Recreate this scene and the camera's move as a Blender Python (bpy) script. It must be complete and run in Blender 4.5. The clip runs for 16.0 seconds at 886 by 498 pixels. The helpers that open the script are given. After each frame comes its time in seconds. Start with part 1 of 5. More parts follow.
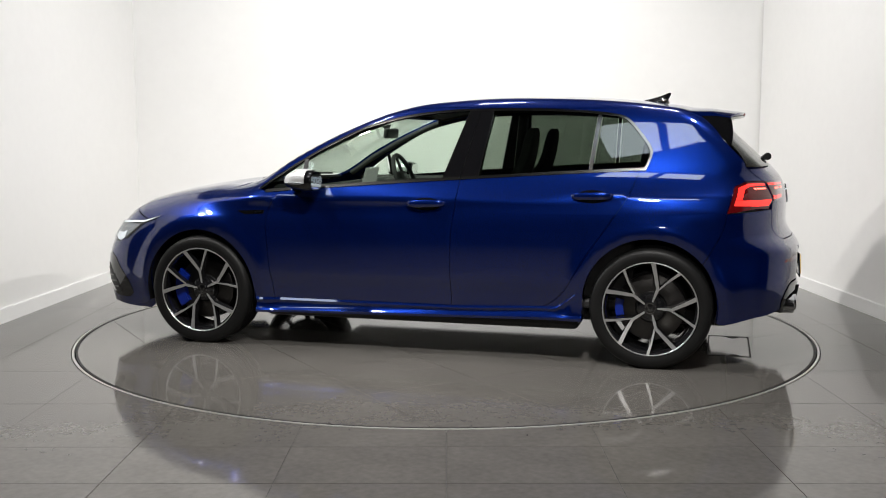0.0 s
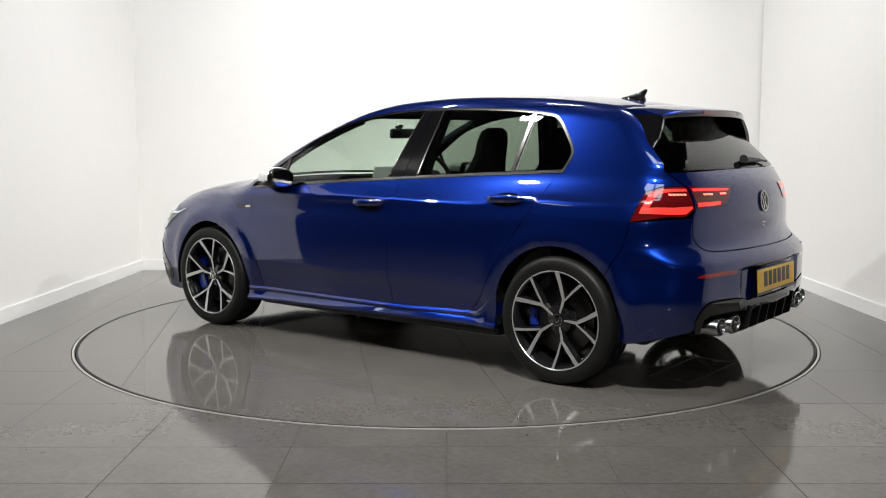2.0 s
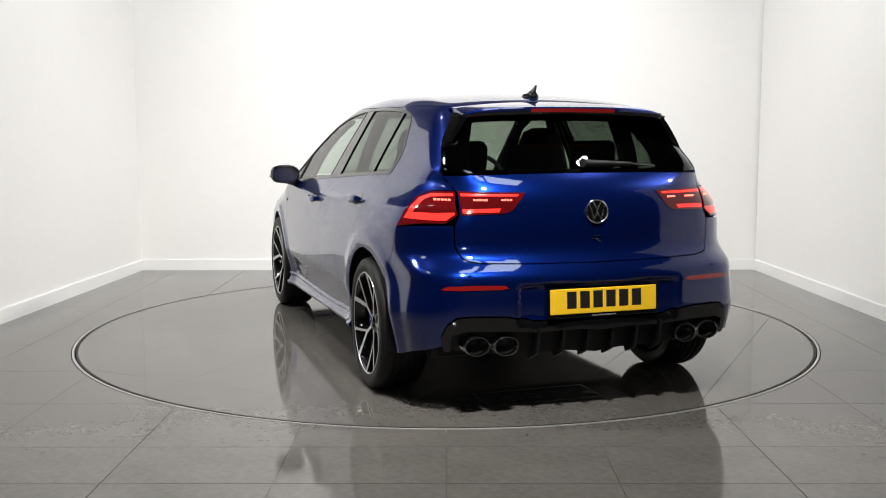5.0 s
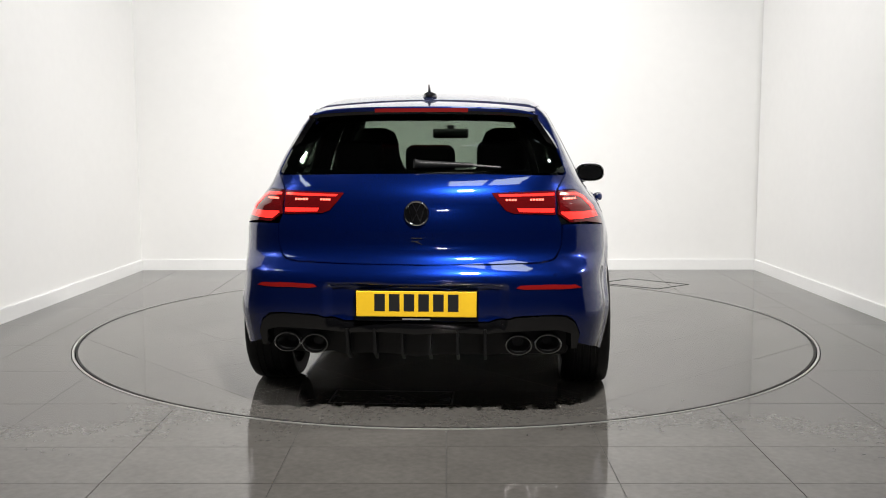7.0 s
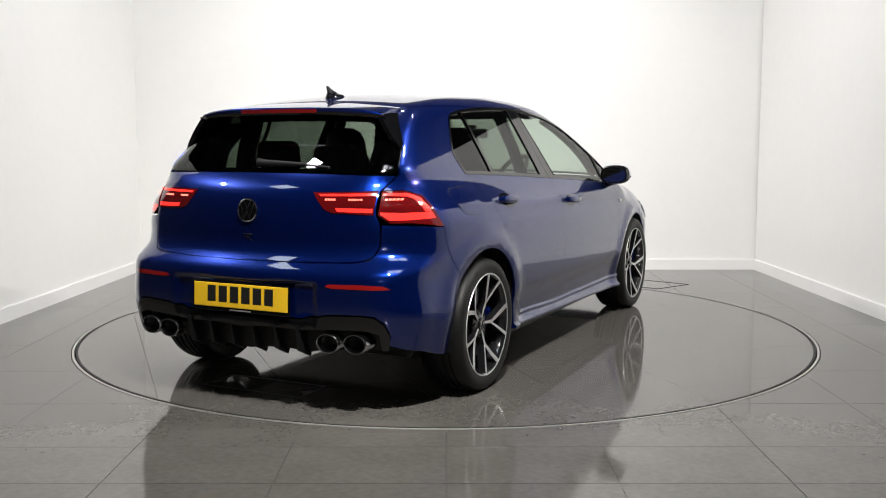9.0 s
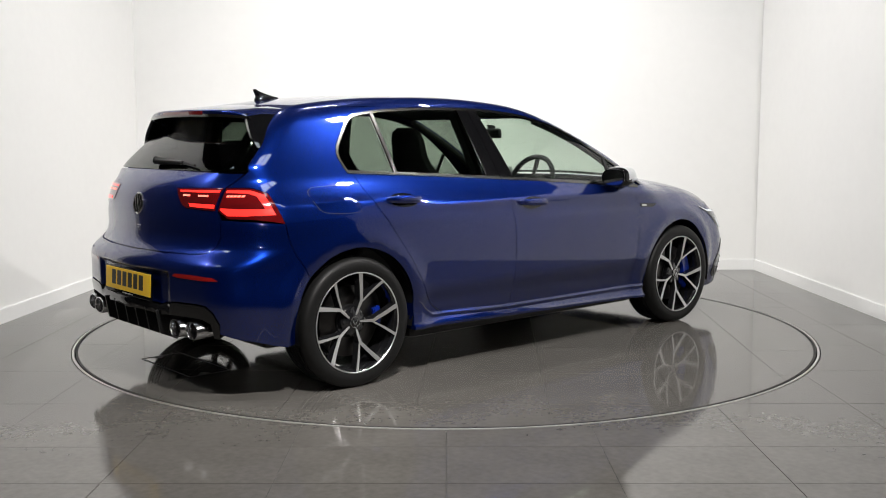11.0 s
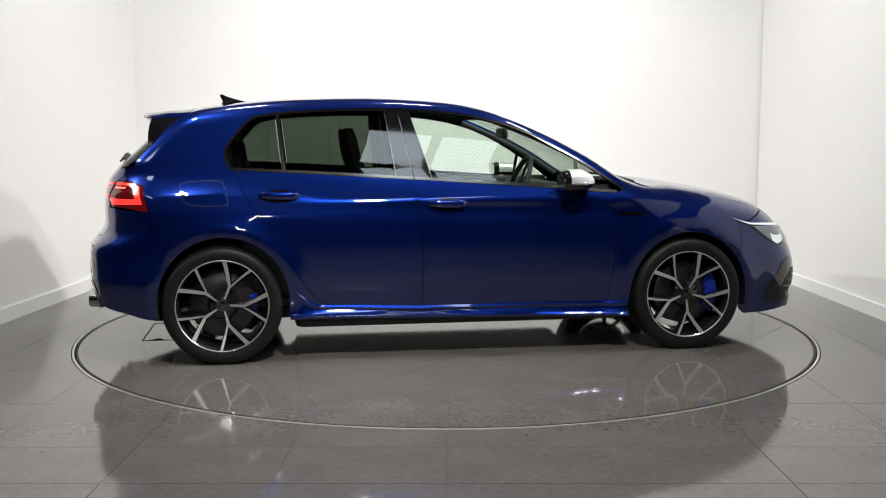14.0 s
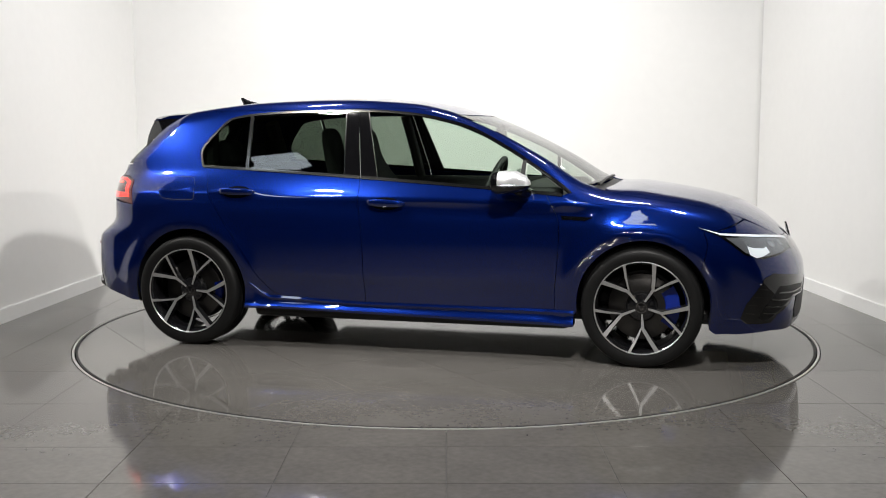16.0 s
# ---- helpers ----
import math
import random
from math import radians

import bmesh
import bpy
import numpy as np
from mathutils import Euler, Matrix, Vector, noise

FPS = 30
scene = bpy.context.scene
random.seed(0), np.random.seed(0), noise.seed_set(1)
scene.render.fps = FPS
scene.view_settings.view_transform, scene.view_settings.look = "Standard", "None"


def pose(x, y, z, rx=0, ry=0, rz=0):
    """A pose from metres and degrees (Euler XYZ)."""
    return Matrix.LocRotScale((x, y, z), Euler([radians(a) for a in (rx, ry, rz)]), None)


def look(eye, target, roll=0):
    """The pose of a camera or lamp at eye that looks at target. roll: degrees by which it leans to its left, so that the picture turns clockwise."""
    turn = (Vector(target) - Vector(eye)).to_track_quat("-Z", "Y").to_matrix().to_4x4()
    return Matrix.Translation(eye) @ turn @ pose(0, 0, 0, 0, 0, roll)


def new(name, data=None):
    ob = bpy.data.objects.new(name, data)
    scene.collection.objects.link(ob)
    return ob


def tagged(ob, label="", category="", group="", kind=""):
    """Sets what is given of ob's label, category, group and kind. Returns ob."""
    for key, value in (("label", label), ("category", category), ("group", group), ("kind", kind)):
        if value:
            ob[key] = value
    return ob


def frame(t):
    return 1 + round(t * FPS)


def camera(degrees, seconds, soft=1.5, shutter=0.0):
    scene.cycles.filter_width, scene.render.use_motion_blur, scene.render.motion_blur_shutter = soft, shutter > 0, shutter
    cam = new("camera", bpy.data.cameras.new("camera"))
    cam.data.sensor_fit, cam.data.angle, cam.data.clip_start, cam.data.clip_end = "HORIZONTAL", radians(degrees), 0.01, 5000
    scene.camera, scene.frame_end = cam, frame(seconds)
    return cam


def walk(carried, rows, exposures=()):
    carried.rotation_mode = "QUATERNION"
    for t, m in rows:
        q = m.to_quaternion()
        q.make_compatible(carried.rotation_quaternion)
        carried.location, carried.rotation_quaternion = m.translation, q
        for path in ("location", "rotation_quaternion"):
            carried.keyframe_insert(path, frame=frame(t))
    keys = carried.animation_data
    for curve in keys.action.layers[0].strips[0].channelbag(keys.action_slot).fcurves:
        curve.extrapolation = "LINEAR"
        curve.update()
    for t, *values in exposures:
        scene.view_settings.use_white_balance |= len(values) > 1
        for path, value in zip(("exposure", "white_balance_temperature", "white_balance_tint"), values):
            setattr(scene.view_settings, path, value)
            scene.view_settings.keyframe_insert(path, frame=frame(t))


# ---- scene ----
cam = camera(47.99, 16.0, soft=1.0)
EYE = pose(0.0, -6.357, 1.2313, 83.507, 0, 0.1385) @ pose(0, 0, 0, 0, 0, -0.0747)
walk(cam, [(0, EYE), (16, EYE)])

# ---- light ----
scene.view_settings.exposure = 0.0
world = bpy.data.worlds.new("world")
scene.world = world
world.use_nodes = True
world.node_tree.nodes["Background"].inputs[0].default_value = (0.85, 0.92, 1.0, 1)
world.node_tree.nodes["Background"].inputs[1].default_value = 0.1
CEILING, BAY = 4.5, 2.8


def area_lamp(name, where, target, sx, sy, watts, colour=(1, 1, 1), spread=180):
    data = bpy.data.lights.new(name, "AREA")
    data.shape, data.size, data.size_y, data.energy, data.color = "RECTANGLE", sx, sy, watts, colour
    data.spread = radians(spread)
    ob = new(name, data)
    ob.matrix_world = look(where, target)
    return ob


# ceiling lamps: a row over the back of the bay, spots over its open front, showroom lamps beyond it, and roof lights
for lx, tx, watts in ((-1.7, -2.9, 34), (0.0, 0.0, 18), (1.7, 2.9, 34)):
    area_lamp("bay_light", (lx, 0.5, CEILING - 0.25), (tx, 2.0, 1.0), 0.5, 0.16, watts, (1, 0.992, 0.978), 160)
for lx in (-2.1, 2.1):
    area_lamp("spot_light", (lx, -1.2, CEILING - 0.3), (-lx * 0.7, 1.8, 0.5), 0.2, 0.2, 62, (1, 0.975, 0.945), 100)
area_lamp("track_light", (0.4, -4.2, CEILING - 0.25), (-0.2, -2.0, 0.2), 0.32, 0.14, 74, (1, 0.97, 0.93), 85)
# fill lamps added on both sides to brighten the car's flanks
for lx in (-4.6, 4.6):
    area_lamp("flank_fill", (lx, -1.2, CEILING - 0.25), (0, -0.8, 0.6), 0.15, 0.07, 28, (1, 0.975, 0.945), 80)
for lx, ly in ((-3.55, -2.7), (0.35, -3.05), (1.1, -3.05)):
    area_lamp("roof_light", (lx, ly, CEILING - 0.02), (lx, ly, 0), 0.64, 0.66, 7, (0.8, 0.91, 1.0))
area_lamp("showroom_light", (-0.2, -10.2, 2.9), (-0.2, -4.0, 1.0), 0.5, 0.08, 36, (1, 0.95, 0.9))

# ---- materials ----


def material(name, colour, rough=0.5, metal=0.0, coat=0.0, spec=0.5, noise_scale=0.0, noise_mix=0.1, bump=0.0, bump_scale=200.0, emit=None, strength=0.0, rough_var=0.0):
    m = bpy.data.materials.new(name)
    m.use_nodes = True
    nt = m.node_tree
    b = nt.nodes["Principled BSDF"]
    b.inputs["Base Color"].default_value = (*colour, 1)
    b.inputs["Roughness"].default_value = rough
    b.inputs["Metallic"].default_value = metal
    b.inputs["Coat Weight"].default_value = coat
    b.inputs["Coat Roughness"].default_value = 0.03
    b.inputs["Specular IOR Level"].default_value = spec
    tc = nt.nodes.new("ShaderNodeTexCoord")
    if noise_scale:
        n = nt.nodes.new("ShaderNodeTexNoise")
        n.inputs["Scale"].default_value, n.inputs["Detail"].default_value = noise_scale, 6
        nt.links.new(tc.outputs["Object"], n.inputs["Vector"])
        n2 = nt.nodes.new("ShaderNodeTexNoise")
        n2.inputs["Scale"].default_value, n2.inputs["Detail"].default_value = noise_scale * 9, 3
        nt.links.new(tc.outputs["Object"], n2.inputs["Vector"])
        add = nt.nodes.new("ShaderNodeMath")
        add.operation = "ADD"
        nt.links.new(n.outputs["Fac"], add.inputs[0])
        nt.links.new(n2.outputs["Fac"], add.inputs[1])
        ramp = nt.nodes.new("ShaderNodeMapRange")
        ramp.inputs["From Min"].default_value, ramp.inputs["From Max"].default_value = 0.6, 1.4
        ramp.inputs["To Min"].default_value, ramp.inputs["To Max"].default_value = 1 - noise_mix, 1 + noise_mix
        nt.links.new(add.outputs[0], ramp.inputs["Value"])
        mul = nt.nodes.new("ShaderNodeVectorMath")
        mul.operation = "SCALE"
        mul.inputs[0].default_value = colour
        nt.links.new(ramp.outputs[0], mul.inputs["Scale"])
        nt.links.new(mul.outputs[0], b.inputs["Base Color"])
        if rough_var:
            r2 = nt.nodes.new("ShaderNodeMapRange")
            r2.inputs["From Min"].default_value, r2.inputs["From Max"].default_value = 0.3, 0.7
            r2.inputs["To Min"].default_value, r2.inputs["To Max"].default_value = rough - rough_var, rough + rough_var
            nt.links.new(n.outputs["Fac"], r2.inputs["Value"])
            nt.links.new(r2.outputs[0], b.inputs["Roughness"])
    if bump:
        nb = nt.nodes.new("ShaderNodeTexNoise")
        nb.inputs["Scale"].default_value, nb.inputs["Detail"].default_value = bump_scale, 3
        nt.links.new(tc.outputs["Object"], nb.inputs["Vector"])
        bn = nt.nodes.new("ShaderNodeBump")
        bn.inputs["Strength"].default_value, bn.inputs["Distance"].default_value = bump, 0.002
        nt.links.new(nb.outputs["Fac"], bn.inputs["Height"])
        nt.links.new(bn.outputs[0], b.inputs["Normal"])
    if emit:
        b.inputs["Emission Color"].default_value = (*emit, 1)
        b.inputs["Emission Strength"].default_value = strength
    return m


def glass(name, tint, base=0.06):
    """A thin pane: it lets light through, tinted, and mirrors more at a grazing angle."""
    m = bpy.data.materials.new(name)
    m.use_nodes = True
    nt = m.node_tree
    nt.nodes.clear()
    out = nt.nodes.new("ShaderNodeOutputMaterial")
    mix = nt.nodes.new("ShaderNodeMixShader")
    tr = nt.nodes.new("ShaderNodeBsdfTransparent")
    gl = nt.nodes.new("ShaderNodeBsdfGlossy")
    lw = nt.nodes.new("ShaderNodeLayerWeight")
    lw.inputs["Blend"].default_value = 0.5
    pw = nt.nodes.new("ShaderNodeMath")
    pw.operation = "POWER"
    pw.inputs[1].default_value = 5.0
    fr = nt.nodes.new("ShaderNodeMath")
    fr.operation = "MULTIPLY_ADD"
    fr.inputs[1].default_value, fr.inputs[2].default_value = 0.93, base
    nt.links.new(lw.outputs["Facing"], pw.inputs[0])
    nt.links.new(pw.outputs[0], fr.inputs[0])
    tr.inputs[0].default_value = (*tint, 1)
    gl.inputs["Roughness"].default_value = 0.0
    nt.links.new(fr.outputs[0], mix.inputs[0])
    nt.links.new(tr.outputs[0], mix.inputs[1])
    nt.links.new(gl.outputs[0], mix.inputs[2])
    nt.links.new(mix.outputs[0], out.inputs[0])
    return m


def paint_material():
    """Metallic blue under a clear coat, with a fine flake."""
    m = material("blue_metallic_paint", (0.0017, 0.0105, 0.098), 0.30, 0.7, 1.0)
    nt = m.node_tree
    b = nt.nodes["Principled BSDF"]
    tc = nt.nodes.new("ShaderNodeTexCoord")
    v = nt.nodes.new("ShaderNodeTexVoronoi")
    v.inputs["Scale"].default_value = 1500
    nt.links.new(tc.outputs["Object"], v.inputs["Vector"])
    r = nt.nodes.new("ShaderNodeMapRange")
    r.inputs["To Min"].default_value, r.inputs["To Max"].default_value = 0.22, 0.34
    nt.links.new(v.outputs["Distance"], r.inputs["Value"])
    nt.links.new(r.outputs[0], b.inputs["Roughness"])
    b.inputs["Coat IOR"].default_value = 1.75
    b.inputs["Specular IOR Level"].default_value = 0.0
    return m


M_WALL = material("white_wall_paint", (0.82, 0.815, 0.80), 0.6, noise_scale=1.5, noise_mix=0.015, bump=0.08, bump_scale=350)
M_SKIRTING = material("white_gloss_paint", (0.84, 0.84, 0.83), 0.3, noise_scale=4, noise_mix=0.02)
M_CEIL = material("grey_ceiling_paint", (0.06, 0.06, 0.063), 0.8, noise_scale=2, noise_mix=0.05)
M_DARK = material("charcoal_wall_paint", (0.035, 0.035, 0.04), 0.6, noise_scale=2, noise_mix=0.1)
M_TILE = material("polished_grey_porcelain", (0.098, 0.0925, 0.085), 0.068, spec=0.33, noise_scale=3.5, noise_mix=0.20)
M_GROUT = material("dark_grout", (0.05, 0.048, 0.045), 0.8, noise_scale=20, noise_mix=0.15)
M_STEEL = material("brushed_steel", (0.45, 0.44, 0.42), 0.3, 0.5, noise_scale=8, noise_mix=0.12)
M_BLACKGAP = material("black_rubber_seal", (0.012, 0.012, 0.012), 0.6, noise_scale=30, noise_mix=0.2)
M_PAINT = paint_material()
M_TIP = material("polished_steel_tip", (0.50, 0.50, 0.51), 0.16, 1.0)
M_LAMPBOWL = material("grey_lamp_bowl", (0.32, 0.33, 0.35), 0.25, 0.6)
M_GLASS = glass("clear_tinted_glass", (0.72, 0.80, 0.73))
M_PRIVACY = glass("dark_privacy_glass", (0.22, 0.26, 0.22))
M_GLOSSBLACK = material("gloss_black_plastic", (0.003, 0.003, 0.0035), 0.06, coat=0.5)
M_BLACK = material("matt_black_plastic", (0.006, 0.006, 0.0065), 0.45, spec=0.3, bump=0.15, bump_scale=900, noise_scale=15, noise_mix=0.2)
M_TRIM = material("satin_grey_trim", (0.13, 0.13, 0.128), 0.15, 1.0)
M_TYRE = material("black_tyre_rubber", (0.006, 0.006, 0.006), 0.5, spec=0.25, noise_scale=12, noise_mix=0.25, bump=0.2, bump_scale=300)
M_RIMBLACK = material("gloss_black_alloy", (0.008, 0.008, 0.009), 0.12, coat=0.6)
M_SILVER = material("machined_alloy", (0.60, 0.60, 0.60), 0.32, 0.8, noise_scale=30, noise_mix=0.06)
M_CHROME = material("chrome", (0.75, 0.75, 0.76), 0.07, 1.0)
M_MATTCHROME = material("matt_silver_mirror_cap", (0.72, 0.73, 0.74), 0.33, 0.65)
M_BLUECAL = material("blue_brake_paint", (0.004, 0.022, 0.26), 0.25, coat=0.5)
M_DISC = material("cast_brake_steel", (0.085, 0.082, 0.08), 0.34, 1.0, noise_scale=25, noise_mix=0.15)
M_SEAT = material("black_seat_fabric", (0.016, 0.016, 0.018), 0.8, bump=0.3, bump_scale=500, noise_scale=30, noise_mix=0.3)
M_CABIN = material("dark_cabin_plastic", (0.018, 0.018, 0.019), 0.6, noise_scale=12, noise_mix=0.2)
M_HEADLINER = material("black_headliner", (0.02, 0.02, 0.021), 0.9, noise_scale=30, noise_mix=0.2)
M_REDLENS = material("dark_red_lens", (0.09, 0.003, 0.004), 0.06, coat=1.0)
M_REDGLOW = material("glowing_red_light_guide", (0.5, 0.01, 0.01), 0.2, emit=(1.0, 0.035, 0.025), strength=1.5, coat=1.0)
M_REDSPOT = material("bright_red_diode", (0.6, 0.05, 0.04), 0.2, emit=(1.0, 0.16, 0.11), strength=3.0)
M_REFLECTOR = material("red_reflector", (0.22, 0.008, 0.008), 0.12, coat=1.0)
M_PLATE = material("yellow_plate", (0.78, 0.48, 0.02), 0.3, noise_scale=8, noise_mix=0.04)
M_INK = material("black_plate_ink", (0.012, 0.012, 0.012), 0.35)
M_LENS = glass("clear_lamp_lens", (0.9, 0.92, 0.93))
M_LAMPIN = material("lamp_reflector", (0.55, 0.57, 0.6), 0.15, 0.9)
M_DRL = material("white_light_strip", (0.85, 0.87, 0.9), 0.2, emit=(0.9, 0.95, 1.0), strength=0.35)
M_SCREEN = material("display_glass", (0.03, 0.035, 0.04), 0.1, emit=(0.75, 0.8, 0.72), strength=0.25)

# ---- helpers ----


def part(name, bm, mat, parent=None, label="", smooth=False):
    bmesh.ops.recalc_face_normals(bm, faces=bm.faces)
    me = bpy.data.meshes.new(name)
    for f in bm.faces:
        f.smooth = smooth
    if smooth:
        for e in bm.edges:
            if len(e.link_faces) == 2 and e.calc_face_angle(0) > 0.7:
                e.smooth = False
    bm.to_mesh(me)
    bm.free()
    me.materials.append(mat)
    ob = new(name, me)
    ob.parent = parent
    return tagged(ob, label)


def empty(name, m=None):
    ob = new(name)
    ob.empty_display_size = 0.1
    if m is not None:
        ob.matrix_basis = m
    return ob


def box_bm(sx, sy, sz, m=None, bevel=0.0, seg=2, bm=None):
    b = bmesh.new() if bm is None else bm
    vs = bmesh.ops.create_cube(b, size=1)["verts"]
    bmesh.ops.scale(b, vec=(sx, sy, sz), verts=vs)
    if bevel:
        es = list({e for v in vs for e in v.link_edges})
        vs = list({v for f in bmesh.ops.bevel(b, geom=es, offset=bevel, segments=seg, affect="EDGES", profile=0.5)["faces"] for v in f.verts} | {v for v in vs if v.is_valid})
    if m is not None:
        bmesh.ops.transform(b, matrix=m, verts=vs)
    return b


def prism_bm(pts, depth, m=None, bm=None):
    """A polygon in the xy plane, extruded along +z by depth."""
    b = bmesh.new() if bm is None else bm
    lo = [b.verts.new((x, y, 0)) for x, y in pts]
    hi = [b.verts.new((x, y, depth)) for x, y in pts]
    n = len(pts)
    b.faces.new(lo[::-1])
    b.faces.new(hi)
    for i in range(n):
        b.faces.new((lo[i], lo[(i + 1) % n], hi[(i + 1) % n], hi[i]))
    if m is not None:
        bmesh.ops.transform(b, matrix=m, verts=lo + hi)
    return b


def lathe_bm(profile, n=48, m=None, closed=True, bm=None):
    """Spins (radius, height) pairs round z."""
    b = bmesh.new() if bm is None else bm
    rings = [[b.verts.new((r * math.cos(2 * math.pi * i / n), r * math.sin(2 * math.pi * i / n), z)) for i in range(n)] for r, z in profile]
    pairs = list(zip(rings, rings[1:])) + ([(rings[-1], rings[0])] if closed else [])
    for a, c in pairs:
        for i in range(n):
            b.faces.new((a[i], a[(i + 1) % n], c[(i + 1) % n], c[i]))
    if m is not None:
        bmesh.ops.transform(b, matrix=m, verts=[v for r in rings for v in r])
    return b


def tube_bm(path, radius, n=8, bm=None, cap=True):
    b = bmesh.new() if bm is None else bm
    path = [Vector(p) for p in path]
    rings = []
    for i, p in enumerate(path):
        d = (path[min(i + 1, len(path) - 1)] - path[max(i - 1, 0)]).normalized()
        a = d.cross(Vector((0, 0, 1)) if abs(d.z) < 0.9 else Vector((1, 0, 0))).normalized()
        c = d.cross(a)
        r = radius[i] if isinstance(radius, (list, tuple)) else radius
        rings.append([b.verts.new(p + r * (a * math.cos(2 * math.pi * k / n) + c * math.sin(2 * math.pi * k / n))) for k in range(n)])
    for a, c in zip(rings, rings[1:]):
        for k in range(n):
            b.faces.new((a[k], a[(k + 1) % n], c[(k + 1) % n], c[k]))
    if cap:
        b.faces.new(rings[0][::-1])
        b.faces.new(rings[-1])
    return b


# ---- room ----
BACK, SIDE_L, SIDE_R, FRONT = 2.77, (-2.95, 0.12), (2.96, 0.24), -11.0
RADIUS = 2.257


def wall(name, x0, y0, x1, y1, thick, mat, top=None, label="plain white painted showroom wall"):
    """A wall whose inner face runs from (x0, y0) to (x1, y1), with its body on the right of that way."""
    d = Vector((x1 - x0, y1 - y0, 0))
    n = Vector((d.y, -d.x, 0)).normalized() * thick
    b = prism_bm([(x0, y0), (x1, y1), (x1 + n.x, y1 + n.y), (x0 + n.x, y0 + n.y)], top or BAY)
    return tagged(part(name, b, mat), label, "wall", kind="structure")


def skirting(x0, y0, x1, y1):
    d = Vector((x1 - x0, y1 - y0, 0)).normalized()
    n = Vector((-d.y, d.x, 0)) * 0.016
    b = prism_bm([(x0, y0), (x1, y1), (x1 + n.x, y1 + n.y), (x0 + n.x, y0 + n.y)], 0.1)
    top = [e for e in b.edges if all(v.co.z > 0.05 for v in e.verts)]
    bmesh.ops.bevel(b, geom=top, offset=0.005, segments=2, affect="EDGES")
    return tagged(part("baseboard", b, M_SKIRTING), "white gloss painted skirting board along the wall", "skirting", kind="structure")


LX0, LX1 = -2.98, -2.81
RX0, RX1 = 3.03, 2.86
wall("wall_north", LX1 - 0.2, BACK, RX1 + 0.2, BACK + 0.02, -0.2, M_WALL)
wall("wall_west", LX0, -0.62, LX1, BACK, -0.2, M_WALL)
wall("wall_east", RX1, BACK, RX0, -2.6, -0.2, M_WALL)
skirting(RX1, BACK - 0.0, LX1, BACK - 0.0)
skirting(LX1 + 0.001, BACK - 0.018, LX0 + 0.001, -0.62)
skirting(RX0 - 0.001, -2.6, RX1 - 0.001, BACK - 0.018)
wall("wall_far_west", -7.0, FRONT, -7.0, 3.2, -0.2, M_DARK, CEILING, label="charcoal wall of the showroom beyond")
wall("wall_far_east", 7.0, 3.2, 7.0, FRONT, -0.2, M_DARK, CEILING, label="charcoal wall of the showroom beyond")
wall("wall_south", 7.2, FRONT, -7.2, FRONT, -0.2, M_DARK, CEILING, label="charcoal wall behind the camera")
wall("wall_return_west", -7.0, 3.0, LX1 - 0.2, 3.0, -0.2, M_DARK, BAY, label="charcoal return wall beside the photo bay")
wall("wall_return_east", RX1 + 0.2, 3.0, 7.0, 3.0, -0.2, M_DARK, BAY, label="charcoal return wall beside the photo bay")
wall("wall_far_north", -7.2, 3.3, 7.2, 3.3, -0.2, M_DARK, CEILING, label="charcoal wall above and behind the photo bay")
ceil = tagged(part("ceiling", box_bm(14.4, 14.4, 0.2, pose(0, -3.9, CEILING + 0.1)), M_CEIL), "plain grey painted showroom ceiling", "ceiling", kind="structure")

# floor with a round hole for the turntable
b = bmesh.new()
N = 128
ring_v = [b.verts.new((2.30 * math.cos(2 * math.pi * i / N), 2.30 * math.sin(2 * math.pi * i / N), -0.004)) for i in range(N)]
outer = []
for i in range(N):
    a = 2 * math.pi * i / N
    c, s = math.cos(a), math.sin(a)
    k = 7.2 / max(abs(c), abs(s))
    outer.append(b.verts.new((k * c, k * s - (4.2 if s < -0.7 else 0) * min(1, max(0, (-s - 0.7) / 0.01)), -0.004)))
for i in range(N):
    b.faces.new((ring_v[i], ring_v[(i + 1) % N], outer[(i + 1) % N], outer[i]))
FLOOR = tagged(part("floor", b, M_GROUT), "polished dark grey porcelain tiled floor", "floor", kind="structure")
pit = tagged(part("turntable_pit", lathe_bm([(2.31, -0.004), (2.31, -0.2), (0.001, -0.2), (0.001, -0.21), (2.33, -0.21), (2.33, -0.004)], 96), M_BLACKGAP), "black pit under the turntable", "pit", kind="structure")

# floor hatch outlines and rings
b = lathe_bm([(RADIUS + 0.003, -0.03), (RADIUS + 0.003, 0.001), (RADIUS + 0.005, 0.002), (RADIUS + 0.016, 0.001), (RADIUS + 0.016, -0.03)], 160)
tagged(part("turntable_surround", b, M_STEEL), "thin brushed steel ring set in the floor round the turntable", "trim", kind="structure")

TX, TY, X0, Y0 = 0.6178, 0.6430, 0.0023, -1.222


